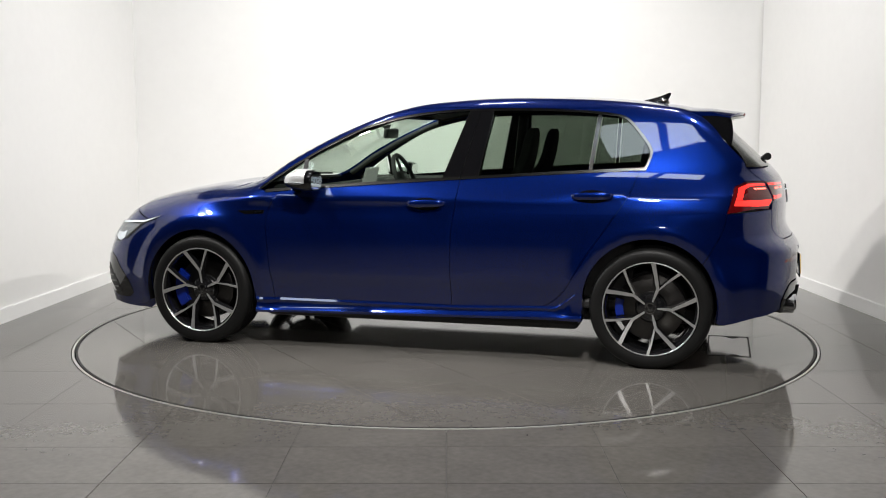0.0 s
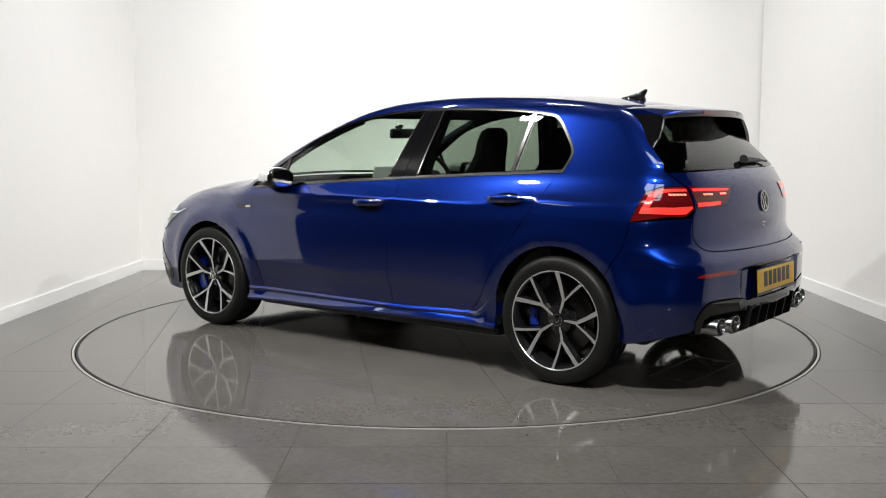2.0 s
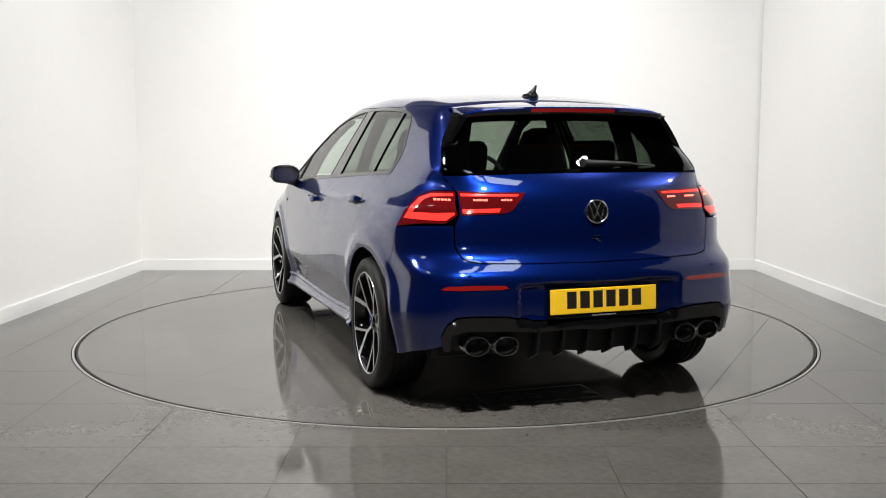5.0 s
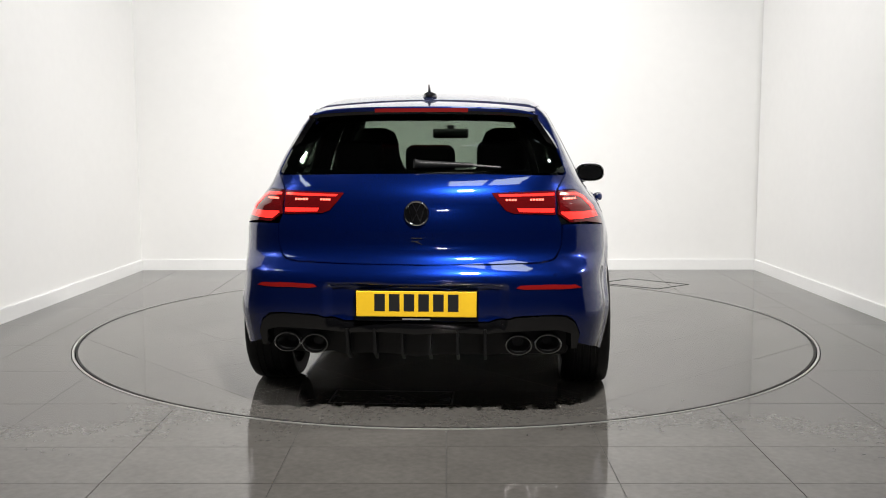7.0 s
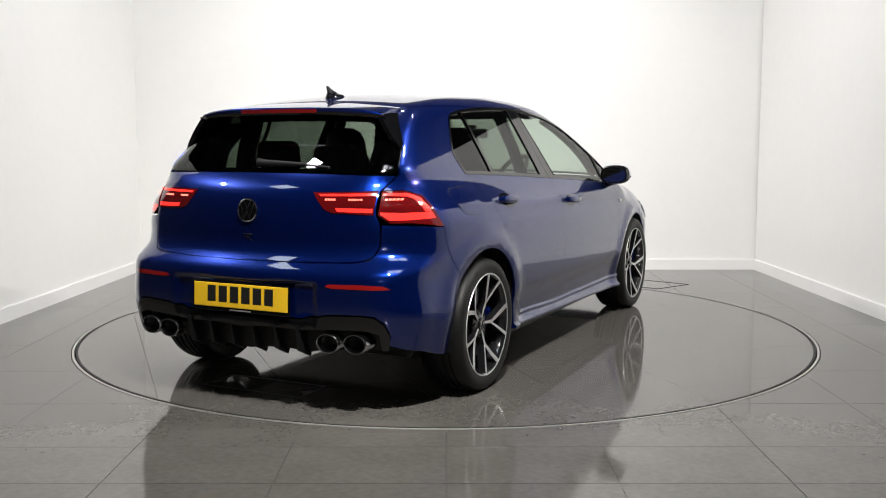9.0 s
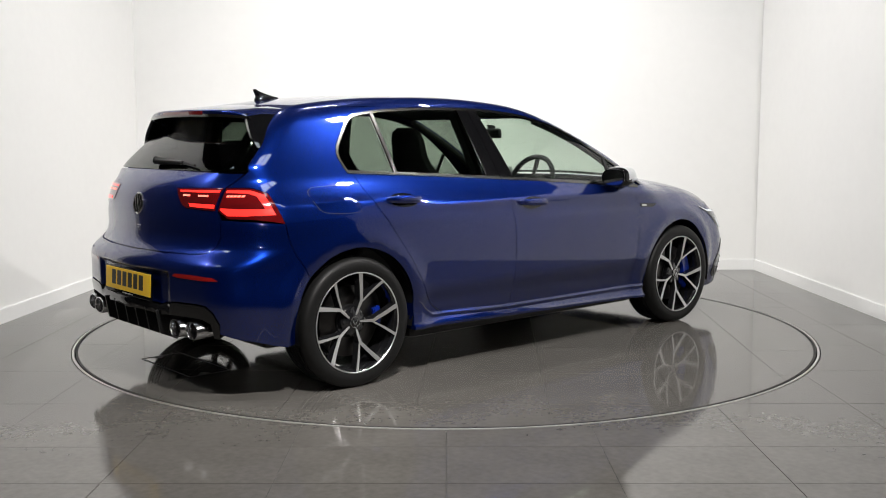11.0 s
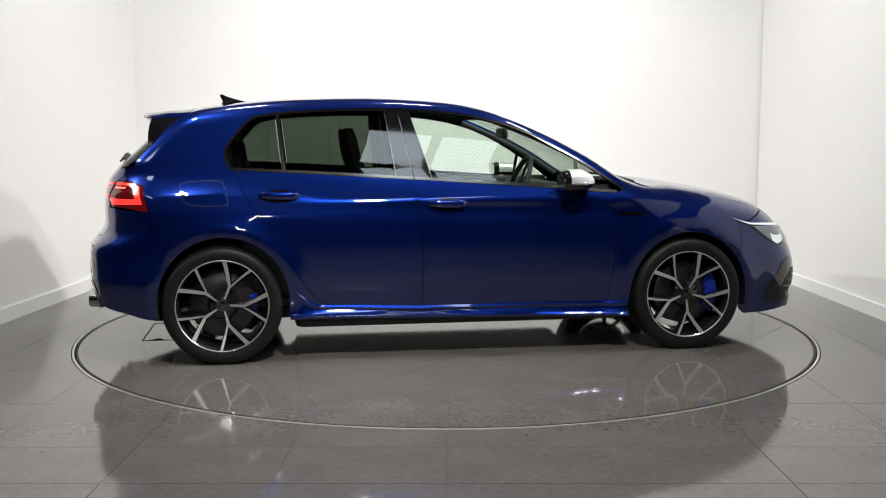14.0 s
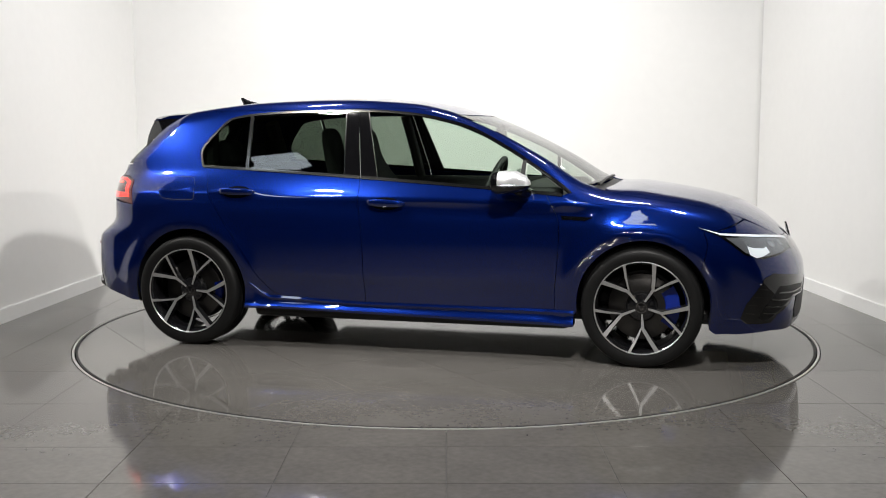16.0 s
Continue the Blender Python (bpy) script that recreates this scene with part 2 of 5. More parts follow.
def clip_round(poly, r, outside):
    """The part of a small tile outside (or inside) the circle of radius r round the origin, or None."""
    dense = []
    for (ax, ay), (bx, by) in zip(poly, poly[1:] + poly[:1]):
        for k in range(40):
            dense.append((ax + (bx - ax) * k / 40, ay + (by - ay) * k / 40))
    keep = [(math.hypot(x, y) > r) == outside for x, y in dense]
    if all(keep):
        return poly
    if sum(keep) < 3:
        return None
    n = len(dense)
    start = next(i for i in range(n) if keep[i] and not keep[i - 1])
    out, i = [], 0
    while i < n:
        x, y = dense[(start + i) % n]
        if keep[(start + i) % n]:
            out.append((x, y))
            i += 1
            continue
        while i < n and not keep[(start + i) % n]:
            i += 1
        a = math.atan2(out[-1][1], out[-1][0])
        ex, ey = dense[(start + i) % n] if i < n else dense[start]
        d = (math.atan2(ey, ex) - a + math.pi) % (2 * math.pi) - math.pi
        out += [(r * math.cos(a + d * k / 10), r * math.sin(a + d * k / 10)) for k in range(0, 11)]
    return out


def clip_outside(poly, r):
    return clip_round(poly, r, True)


def clip_inside(poly, r):
    return clip_round(poly, r, False)


def tile_poly(ix, iy, ox, oy, sx, sy, gap=0.0016):
    x, y = ox + ix * sx, oy + iy * sy
    return [(x + gap, y + gap), (x + sx - gap, y + gap), (x + sx - gap, y + sy - gap), (x + gap, y + sy - gap)]


def floor_row(iy):
    """Near edge and depth of a row of floor tiles: one cut row runs across the front of the bay."""
    if iy >= -2:
        return Y0 + iy * TY, TY
    if iy == -3:
        return CUT_ROW, Y0 - 2 * TY - CUT_ROW
    return CUT_ROW + (iy + 3) * TY, TY


def tile(poly, parent, z=0.0, thick=0.003):
    bm = prism_bm(poly, thick, pose(0, 0, z - thick))
    ob = part("floor_tile", bm, M_TILE, parent)
    return ob


shared = {}
CUT_ROW = -2.928
for iy in range(-7, 7):
    for ix in range(-6, 6):
        y0, depth = floor_row(iy)
        poly = tile_poly(ix, 0, X0, y0, TX, depth)
        cx, cy = X0 + (ix + 0.5) * TX, y0 + depth / 2
        if cy > BACK + 0.3:
            continue
        cut = clip_outside(poly, RADIUS + 0.022)
        if cut is None:
            continue
        if cut is poly:
            key = round(depth, 3)
            if key not in shared:
                q = [(x - cx, y - cy) for x, y in poly]
                ob = tile(q, FLOOR)
                shared[key] = ob.data
            else:
                ob = new("floor_tile", shared[key])
                ob.parent = FLOOR
            ob.location = (cx, cy, 0)
        else:
            tile(cut, FLOOR)
b = bmesh.new()
for iy in range(-15, 7):
    for ix in range(-12, 12):
        if -7 <= iy <= 6 and -6 <= ix <= 5:
            continue
        y0, depth = floor_row(iy)
        prism_bm(tile_poly(ix, 0, X0, y0, TX, depth), 0.003, pose(0, 0, -0.003), b)
tagged(part("outer_floor_tiles", b, M_TILE, FLOOR), "the same tiles farther off", kind="stuff")
# a square floor hatch by the back of the ring
b = bmesh.new()
hc = [(1.28, 1.93), (1.60, 2.17), (2.02, 1.84), (1.72, 1.60)]
for (ax, ay), (bx, by) in zip(hc, hc[1:] + hc[:1]):
    if math.hypot((ax + bx) / 2, (ay + by) / 2) > RADIUS + 0.02:
        L = math.hypot(bx - ax, by - ay)
        box_bm(L, 0.012, 0.002, pose((ax + bx) / 2, (ay + by) / 2, 0.001, rz=math.degrees(math.atan2(by - ay, bx - ax))), bm=b)
tagged(part("floor_hatch", b, M_BLACKGAP), "dark edged square floor hatch beside the turntable", "hatch")

# ---- turntable ----
TABLE = tagged(empty("turntable"), "round rotating turntable faced with grey porcelain tiles", "turntable")
part("deck", lathe_bm([(0.001, -0.02), (RADIUS - 0.012, -0.02), (RADIUS - 0.012, -0.003), (0.001, -0.003)], 160, closed=False), M_GROUT, TABLE)
part("rim", lathe_bm([(RADIUS - 0.011, -0.02), (RADIUS - 0.011, 0.001), (RADIUS - 0.005, 0.001), (RADIUS - 0.005, -0.02)], 160), M_BLACKGAP, TABLE, "dark steel edging")

TT_TURN, TT_X, TT_Y, TT_S = 46.0, -0.025, 0.05, 0.61
tt_rot = Matrix.Rotation(radians(TT_TURN), 4, "Z")
for iy in range(-5, 5):
    for ix in range(-5, 5):
        poly = tile_poly(ix, iy, TT_X, TT_Y, TT_S, TT_S, 0.0012)
        poly = [tuple((tt_rot @ Vector((x, y, 0)))[:2]) for x, y in poly]
        cut = clip_inside(poly, RADIUS - 0.018)
        if cut is not None:
            tile(cut, TABLE)
hatch = empty("access_hatch")
hatch.parent = TABLE
b = bmesh.new()
HX0, HX1, HY0, HY1 = -1.88, -1.65, -0.15, 0.42
for ax, ay, lx, ly in [((HX0 + HX1) / 2, HY0, HX1 - HX0, 0.008), ((HX0 + HX1) / 2, HY1, HX1 - HX0, 0.008), (HX0, (HY0 + HY1) / 2, 0.008, HY1 - HY0), (HX1, (HY0 + HY1) / 2, 0.008, HY1 - HY0)]:
    box_bm(lx, ly, 0.002, pose(ax, ay, 0.001), bm=b)
part("hatch_frame", b, M_BLACKGAP, hatch, "dark recessed hatch edge")
for hy, s in ((HY0, 1), (HY1, -1)):
    part("lifting_slot", prism_bm([(HX0 + 0.05, hy + s * 0.01), (HX0 + 0.13, hy + s * 0.01), (HX0 + 0.09, hy + s * 0.06)], 0.0015, pose(0, 0, 0.0005)), M_BLACKGAP, hatch)

# ---- car: one smooth body surface, cut into panels ----


def spline(xs, ys):
    """Natural cubic spline, straight beyond its ends."""
    xs, ys = np.array(xs, float), np.array(ys, float)
    n, h = len(xs), np.diff(xs)
    A, r = np.eye(n), np.zeros(n)
    for i in range(1, n - 1):
        A[i, i - 1:i + 2] = h[i - 1], 2 * (h[i - 1] + h[i]), h[i]
        r[i] = 6 * ((ys[i + 1] - ys[i]) / h[i] - (ys[i] - ys[i - 1]) / h[i - 1])
    m = np.linalg.solve(A, r)
    s0 = (ys[1] - ys[0]) / h[0] - h[0] * m[1] / 6
    s1 = (ys[-1] - ys[-2]) / h[-1] + h[-1] * m[-2] / 6

    def at(x):
        x = np.asarray(x, float)
        i = np.clip(np.searchsorted(xs, x) - 1, 0, n - 2)
        xc = np.clip(x, xs[0], xs[-1])
        a, c = (xs[i + 1] - xc) / h[i], (xc - xs[i]) / h[i]
        y = a * ys[i] + c * ys[i + 1] + ((a ** 3 - a) * m[i] + (c ** 3 - c) * m[i + 1]) * h[i] ** 2 / 6
        return y + np.minimum(x - xs[0], 0) * s0 + np.maximum(x - xs[-1], 0) * s1
    return at


def step(a, c, x):
    k = np.clip((x - a) / (c - a), 0, 1)
    return k * k * (3 - 2 * k)


def smax(a, c, k):
    h = np.maximum(k - np.abs(a - c), 0) / k
    return np.maximum(a, c) + h * h * k * 0.25


AXLE, WHEEL_R = 1.315, 0.323
TOP = spline([-2.1, -1.75, -1.5, -1.25, -1.0, -0.75, -0.45, -0.15, 0.1, 0.3, 0.5, 0.7, 0.9, 1.06, 1.16, 1.3, 1.5, 1.7, 1.87, 2.0, 2.1],
             [1.27, 1.352, 1.396, 1.430, 1.453, 1.464, 1.468, 1.455, 1.421, 1.364, 1.284, 1.188, 1.080, 0.984, 0.950, 0.931, 0.903, 0.866, 0.820, 0.772, 0.72])
REAR = spline([0.1, 0.22, 0.3, 0.38, 0.46, 0.56, 0.63, 0.675, 0.72, 0.80, 0.90, 0.98, 1.03, 1.08, 1.2, 1.33, 1.5],
              [-2.050, -2.066, -2.080, -2.094, -2.103, -2.105, -2.096, -2.064, -2.034, -2.026, -2.020, -1.998, -1.964, -1.914, -1.785, -1.645, -1.47])
NOSE = spline([0.1, 0.2, 0.3, 0.45, 0.55, 0.65, 0.72, 0.8, 0.9, 1.0],
              [2.14, 2.185, 2.200, 2.207, 2.195, 2.155, 2.12, 2.06, 1.95, 1.8])
SIDE = spline([0.1, 0.2, 0.3, 0.42, 0.55, 0.68, 0.80, 0.875, 0.93, 1.0, 1.1, 1.25, 1.36, 1.45],
              [0.79, 0.825, 0.850, 0.874, 0.886, 0.890, 0.888, 0.877, 0.843, 0.800, 0.748, 0.668, 0.606, 0.55])
PLAN = spline([-2.3, -2.0, -1.7, -1.3, -0.8, 0, 0.7, 1.3, 1.7, 2.0, 2.3], [0.80, 0.868, 0.938, 0.985, 0.997, 1.0, 0.999, 0.985, 0.945, 0.885, 0.80])


def width(x, z):
    w = SIDE(z) * PLAN(x)
    # cabin narrows a little towards the tail
    w = w - 0.030 * step(0.84, 1.04, z) * step(0.4, -1.5, x)
    # door sculpting: the crease along the shoulder and the tuck above the sill
    crease = 0.862 + (0.055 * step(0.9, -1.9, x))
    d = z - crease
    w = w - 0.010 * np.exp(-((d + 0.05) / 0.04) ** 2) * step(1.75, 1.1, x)
    w = w + 0.006 * np.exp(-(d / 0.014) ** 2) * step(1.7, 0.8, x)
    w = w - 0.016 * step(0.46, 0.36, z) * step(1.0, 0.8, x) * step(-1.05, -0.8, x)
    # flared bumper corners behind the rear wheels
    w = w + 0.030 * step(0.62, 0.42, z) * step(-1.5, -1.7, x)
    # swollen wheel arches
    for ax in (AXLE, -AXLE):
        r = np.hypot(x - ax, z - 0.335)
        w = w + 0.014 * np.exp(-((r - 0.40) / 0.05) ** 2)
    return w


def body(p):
    """Negative inside the car body, positive outside."""
    x, y, z = p[:, 0], np.abs(p[:, 1]), p[:, 2]
    side = y - width(x, z)
    shift = 0.20 * step(-0.2, 0.5, x) * y * y
    crown = 0.064 * (y / 0.6) ** 2 * step(0.6, -0.2, x)
    dome = 0.030 * np.clip(1 - (y / 0.74) ** 2, 0, 1) * step(1.08, 1.3, x) * step(2.12, 1.8, x)
    top = (z - TOP(x + shift) - dome + crown * 0.62) * 0.9
    high = step(1.0, 1.1, z)
    gate = step(0.62, 0.72, z)
    rear = (REAR(z) + (0.20 + 0.05 * gate - 0.05 * high) * y * y - x) * (1 - 0.27 * high)
    rear = rear + 0.020 * step(0.41, 0.36, y) * step(0.60, 0.578, z) * step(0.40, 0.45, z)
    front = x - (NOSE(z) - 0.30 * y * y)
    k_top = 0.065 + 0.18 * step(0.8, 1.3, x)
    f = smax(side, top, k_top)
    f = smax(f, rear, 0.15 + 0.07 * gate - 0.12 * high)
    return smax(f, front, 0.17)


def cast(origin, way, far=3.0):
    """Where rays from inside leave the body: bisection."""
    lo, hi = np.zeros(len(origin)), np.full(len(origin), far)
    for _ in range(36):
        mid = (lo + hi) / 2
        out = body(origin + way * mid[:, None]) > 0
        hi = np.where(out, mid, hi)
        lo = np.where(out, lo, mid)
    return origin + way * lo[:, None]


def normals_at(p):
    e = 0.002
    g = np.stack([body(p + np.eye(3)[i] * e) - body(p - np.eye(3)[i] * e) for i in range(3)], 1)
    return g / np.maximum(np.linalg.norm(g, axis=1), 1e-9)[:, None]


SPINE_A, SPINE_B, SPINE_Z, FAN = -1.5, 1.4, 0.74, 0.75


def to_cap(p, end=-1):
    """Unrolls the body round a spine: along the left flank, round the tail (end -1) or the nose (end 1), and back along the right flank."""
    x, y, z = p[:, 0], p[:, 1], p[:, 2]
    limit = SPINE_A if end < 0 else SPINE_B
    out = np.maximum((x - limit) * end, 0)
    phi = np.arctan2(out, y)
    u = limit + end * FAN * phi
    u = np.where(out <= 0, np.where(y >= 0, x, limit + end * FAN * math.pi - (x - limit)), u)
    return np.stack([u, 0.8 * np.arctan2(z - SPINE_Z, np.hypot(out, y))], 1)


def from_cap(q, end=-1):
    limit = SPINE_A if end < 0 else SPINE_B
    s, el = (q[:, 0] - limit) * end, q[:, 1] / 0.8
    phi = np.clip(s / FAN, 0, math.pi)
    x = np.where(s < 0, q[:, 0], np.where(s > FAN * math.pi, limit - end * (s - FAN * math.pi), limit))
    o = np.stack([x, 0 * x, 0 * x + SPINE_Z], 1)
    d = np.stack([end * np.sin(phi) * np.cos(el), np.cos(phi) * np.cos(el), np.sin(el)], 1)
    return cast(o, d)


def on_side(pts):
    """Points (x, z) of the side view, thrown onto the left flank."""
    a = np.array(pts, float)
    return cast(np.stack([a[:, 0], 0 * a[:, 0], a[:, 1]], 1), np.tile((0.0, 1.0, 0.0), (len(a), 1)), 1.2)


def on_rear(pts):
    a = np.array(pts, float)
    return cast(np.stack([0 * a[:, 0] - 1.0, a[:, 0], a[:, 1]], 1), np.tile((-1.0, 0.0, 0.0), (len(a), 1)), 1.6)


def on_nose(pts):
    a = np.array(pts, float)
    return cast(np.stack([0 * a[:, 0] + 1.0, a[:, 0], a[:, 1]], 1), np.tile((1.0, 0.0, 0.0), (len(a), 1)), 1.6)


def on_top(pts):
    a = np.array(pts, float)
    return cast(np.stack([a[:, 0], a[:, 1], 0 * a[:, 0] + 0.6], 1), np.tile((0.0, 0.0, 1.0), (len(a), 1)), 1.5)


MAPS = {
    "tail": (lambda p: to_cap(p, -1), lambda q: from_cap(q, -1)),
    "front": (lambda p: to_cap(p, 1), lambda q: from_cap(q, 1)),
    "side": (lambda p: p[:, [0, 2]], on_side),
    "rear": (lambda p: p[:, [1, 2]], on_rear),
    "nose": (lambda p: p[:, [1, 2]], on_nose),
    "top": (lambda p: p[:, [0, 1]], on_top),
}


def smooth_line(pts, n=8):
    """Catmull-Rom through the points."""
    p = [np.array(q, float) for q in pts]
    p = [2 * p[0] - p[1]] + p + [2 * p[-1] - p[-2]]
    out = []
    for i in range(1, len(p) - 2):
        for k in range(n):
            t = k / n
            out.append(0.5 * (2 * p[i] + (p[i + 1] - p[i - 1]) * t + (2 * p[i - 1] - 5 * p[i] + 4 * p[i + 1] - p[i + 2]) * t * t + (3 * p[i] - p[i - 1] - 3 * p[i + 1] + p[i + 2]) * t ** 3))
    out.append(p[-2])
    return np.array(out)


def inset(q, g):
    """Moves a closed outline inwards by g."""
    area = np.sum(q[:, 0] * np.roll(q[:, 1], -1) - np.roll(q[:, 0], -1) * q[:, 1])
    s = 1 if area > 0 else -1
    e = np.roll(q, -1, 0) - q
    n = np.stack([-e[:, 1], e[:, 0]], 1) * s
    n /= np.maximum(np.linalg.norm(n, axis=1), 1e-9)[:, None]
    m = n + np.roll(n, 1, 0)
    m /= np.maximum(np.sum(m * m, 1), 0.4)[:, None] * 0.5
    return q + m * g


def arc(cx, cz, r, a0, a1, n=28):
    return [(cx + r * math.cos(radians(a0 + (a1 - a0) * i / n)), cz + r * math.sin(radians(a0 + (a1 - a0) * i / n))) for i in range(n + 1)]


def panel(name, outline, mat, parent, side=1, how="tail", gap=0.0018, lift=0.0, grid=0.035, flange=0.016, label=""):
    """A skin panel with the outline given by 3D points on the left half of the body (or both halves: how top/rear/nose), turned in at its edges.
    side -1 mirrors it to the right flank; lift raises it off the body."""
    to2, to3 = MAPS[how]
    q = to2(np.array(outline, float))
    keep = np.linalg.norm(q - np.roll(q, 1, 0), axis=1) > 1e-5
    q = q[keep]
    dense = []
    for a, c in zip(q, np.roll(q, -1, 0)):
        k = max(1, int(np.ceil(np.linalg.norm(c - a) / (grid * 0.6))))
        dense += [a + (c - a) * i / k for i in range(k)]
    q = inset(np.array(dense), gap)
    n = len(q)
    lo, hi = q.min(0), q.max(0)
    inner = []
    gx, gy = np.arange(lo[0] + grid / 2, hi[0], grid), np.arange(lo[1] + grid / 2, hi[1], grid)
    if len(gx) and len(gy):
        g = np.array([(x + (grid / 2 if j % 2 else 0), y) for j, y in enumerate(gy) for x in gx])
        a, c = q, np.roll(q, -1, 0)
        inside = np.zeros(len(g), bool)
        near = np.full(len(g), 9.0)
        for (ax, ay), (cx, cy) in zip(a, c):
            cross = (ay > g[:, 1]) != (cy > g[:, 1])
            xi = (cx - ax) * (g[:, 1] - ay) / (cy - ay + 1e-12) + ax
            inside ^= cross & (g[:, 0] < xi)
            d = np.array([cx - ax, cy - ay])
            t = np.clip(((g - (ax, ay)) @ d) / (d @ d + 1e-12), 0, 1)
            near = np.minimum(near, np.hypot(g[:, 0] - ax - t * d[0], g[:, 1] - ay - t * d[1]))
        inner = [tuple(v) for v in g[inside & (near > grid * 0.4)]]
    from mathutils.geometry import delaunay_2d_cdt
    vs = [Vector(v) for v in q] + [Vector(v) for v in inner]
    res = delaunay_2d_cdt(vs, [], [list(range(n))], 1, 1e-7)
    v2, faces = np.array([tuple(v) for v in res[0]]), [list(f) for f in res[2]]
    p = to3(v2)
    nm = normals_at(p)
    p = p + nm * lift
    edge = {}
    for f in faces:
        for i in range(len(f)):
            a, c = f[i], f[(i + 1) % len(f)]
            edge[(a, c)] = 1
    border = [(a, c) for (a, c) in edge if (c, a) not in edge]
    verts, norms = list(p), list(nm)
    # outward faces: check one triangle
    tri = faces[len(faces) // 2]
    flip = np.dot(np.cross(p[tri[1]] - p[tri[0]], p[tri[2]] - p[tri[0]]), nm[tri[0]]) < 0
    fcs = [f[::-1] if flip else f for f in faces]
    for a, c in border:
        t = p[c] - p[a]
        o = np.cross(t, nm[a]) * (-1 if flip else 1)
        o = o / max(np.linalg.norm(o), 1e-9)
        i = len(verts)
        verts += [p[a], p[c], p[c] - nm[c] * flange, p[a] - nm[a] * flange]
        norms += [o, o, o, o]
        fcs.append([i, i + 3, i + 2, i + 1] if not flip else [i, i + 1, i + 2, i + 3])
    verts, norms = np.array(verts), np.array(norms)
    if side < 0:
        verts, norms = verts * (1, -1, 1), norms * (1, -1, 1)
        fcs = [f[::-1] for f in fcs]
    me = bpy.data.meshes.new(name)
    me.from_pydata([tuple(v) for v in verts], [], fcs)
    me.update()
    for pl in me.polygons:
        pl.use_smooth = True
    me.normals_split_custom_set_from_vertices([tuple(v) for v in norms])
    me.materials.append(mat)
    ob = new(name, me)
    ob.parent = parent
    return tagged(ob, label)


def strip(name, line, wide, mat, parent, side=1, how="side", lift=0.003, label="", grid=0.03):
    """A narrow trim along a line of the view."""
    p = np.array(line, float)
    d = np.gradient(p, axis=0)
    d /= np.maximum(np.linalg.norm(d, axis=1), 1e-9)[:, None]
    n = np.stack([-d[:, 1], d[:, 0]], 1) * wide / 2
    pts = MAPS[how][1](np.concatenate([p + n, (p - n)[::-1]]))
    return panel(name, pts, mat, parent, side, how, 0.0, lift, grid, 0.008 + lift, label)


CAR = tagged(empty("hatchback_car"), "metallic blue five-door hatchback with twin-spoke alloy wheels on the turntable", "car")
# windows, doors and shut lines of the flank, as (x, z)
BELT = smooth_line([(-1.262, 1.046), (-0.8, 1.022), (-0.26, 0.990), (0.25, 0.957), (0.69, 0.924), (0.885, 0.908)], 5)
DLO_TOP = smooth_line([(0.885, 0.908), (0.928, 0.924), (0.826, 1.0), (0.70, 1.083), (0.574, 1.159), (0.381, 1.259), (0.22, 1.311), (0.058, 1.346), (-0.104, 1.365), (-0.265, 1.375),
                       (-0.587, 1.376), (-0.908, 1.363), (-1.09, 1.342), (-1.16, 1.318), (-1.225, 1.25), (-1.285, 1.17), (-1.292, 1.12), (-1.262, 1.046)], 4)
GAP_B = smooth_line([(-0.226, 0.288), (-0.227, 0.45), (-0.228, 0.572), (-0.236, 0.73), (-0.252, 0.83), (-0.264, 0.99)], 3)
GAP_F = smooth_line([(0.85, 0.284), (0.852, 0.38), (0.864, 0.513), (0.874, 0.671), (0.869, 0.781), (0.833, 0.86), (0.80, 0.914)], 3)
GAP_R = smooth_line([(-0.68, 0.294), (-0.74, 0.306), (-0.80, 0.340), (-0.858, 0.40), (-0.888, 0.45), (-0.979, 0.60), (-1.099, 0.775), (-1.188, 0.912), (-1.236, 1.045)], 3)
ARCH_F, ARCH_R, ARCH_RAD = (1.32, 0.332), (-1.305, 0.342), 0.348


def belt_part(x0, x1):
    k = BELT[(BELT[:, 0] > min(x0, x1) + 1e-3) & (BELT[:, 0] < max(x0, x1) - 1e-3)]
    ends = [(x, np.interp(x, BELT[:, 0], BELT[:, 1])) for x in (x0, x1)]
    k = k if x1 > x0 else k[::-1]
    return [ends[0], *map(tuple, k), ends[1]]


front_door = list(GAP_F) + belt_part(0.79, -0.262) + list(GAP_B[::-1])
rear_door = list(GAP_B) + belt_part(-0.266, -1.236)[:-1] + list(GAP_R[::-1])
SCREEN_EDGE = smooth_line([(1.02, 0.685), (0.87, 0.67), (0.72, 0.652), (0.55, 0.63), (0.39, 0.605), (0.25, 0.575)], 5)
ROOF_SEAM = smooth_line([(0.25, 0.575), (0.0, 0.572), (-0.4, 0.575), (-0.9, 0.565), (-1.3, 0.54), (-1.50, 0.515)], 5)
BONNET_EDGE = smooth_line([(1.02, 0.685), (1.10, 0.715), (1.25, 0.725), (1.5, 0.715), (1.7, 0.69), (1.84, 0.655), (1.95, 0.59), (2.03, 0.47), (2.075, 0.25), (2.085, 0.0)], 4)
GATE_EDGE = smooth_line([(0.515, 1.335), (0.556, 1.28), (0.606, 1.20), (0.654, 1.065)], 5)   # (y, z) from behind
LAMP_TOP = [(0.653, 1.060), (0.613, 0.990), (0.69, 0.989)]
LAMP_SIDE = [(-1.725, 0.963), (-1.690, 0.826)]
SEAM_R = smooth_line([(-1.690, 0.826), (-1.665, 0.72), (-1.585, 0.575)], 4)
SEAM_F = smooth_line([(1.625, 0.728), (1.645, 0.66), (1.62, 0.53)], 4)
ANG_R = math.degrees(math.atan2(0.575 - ARCH_R[1], -1.585 - ARCH_R[0]))
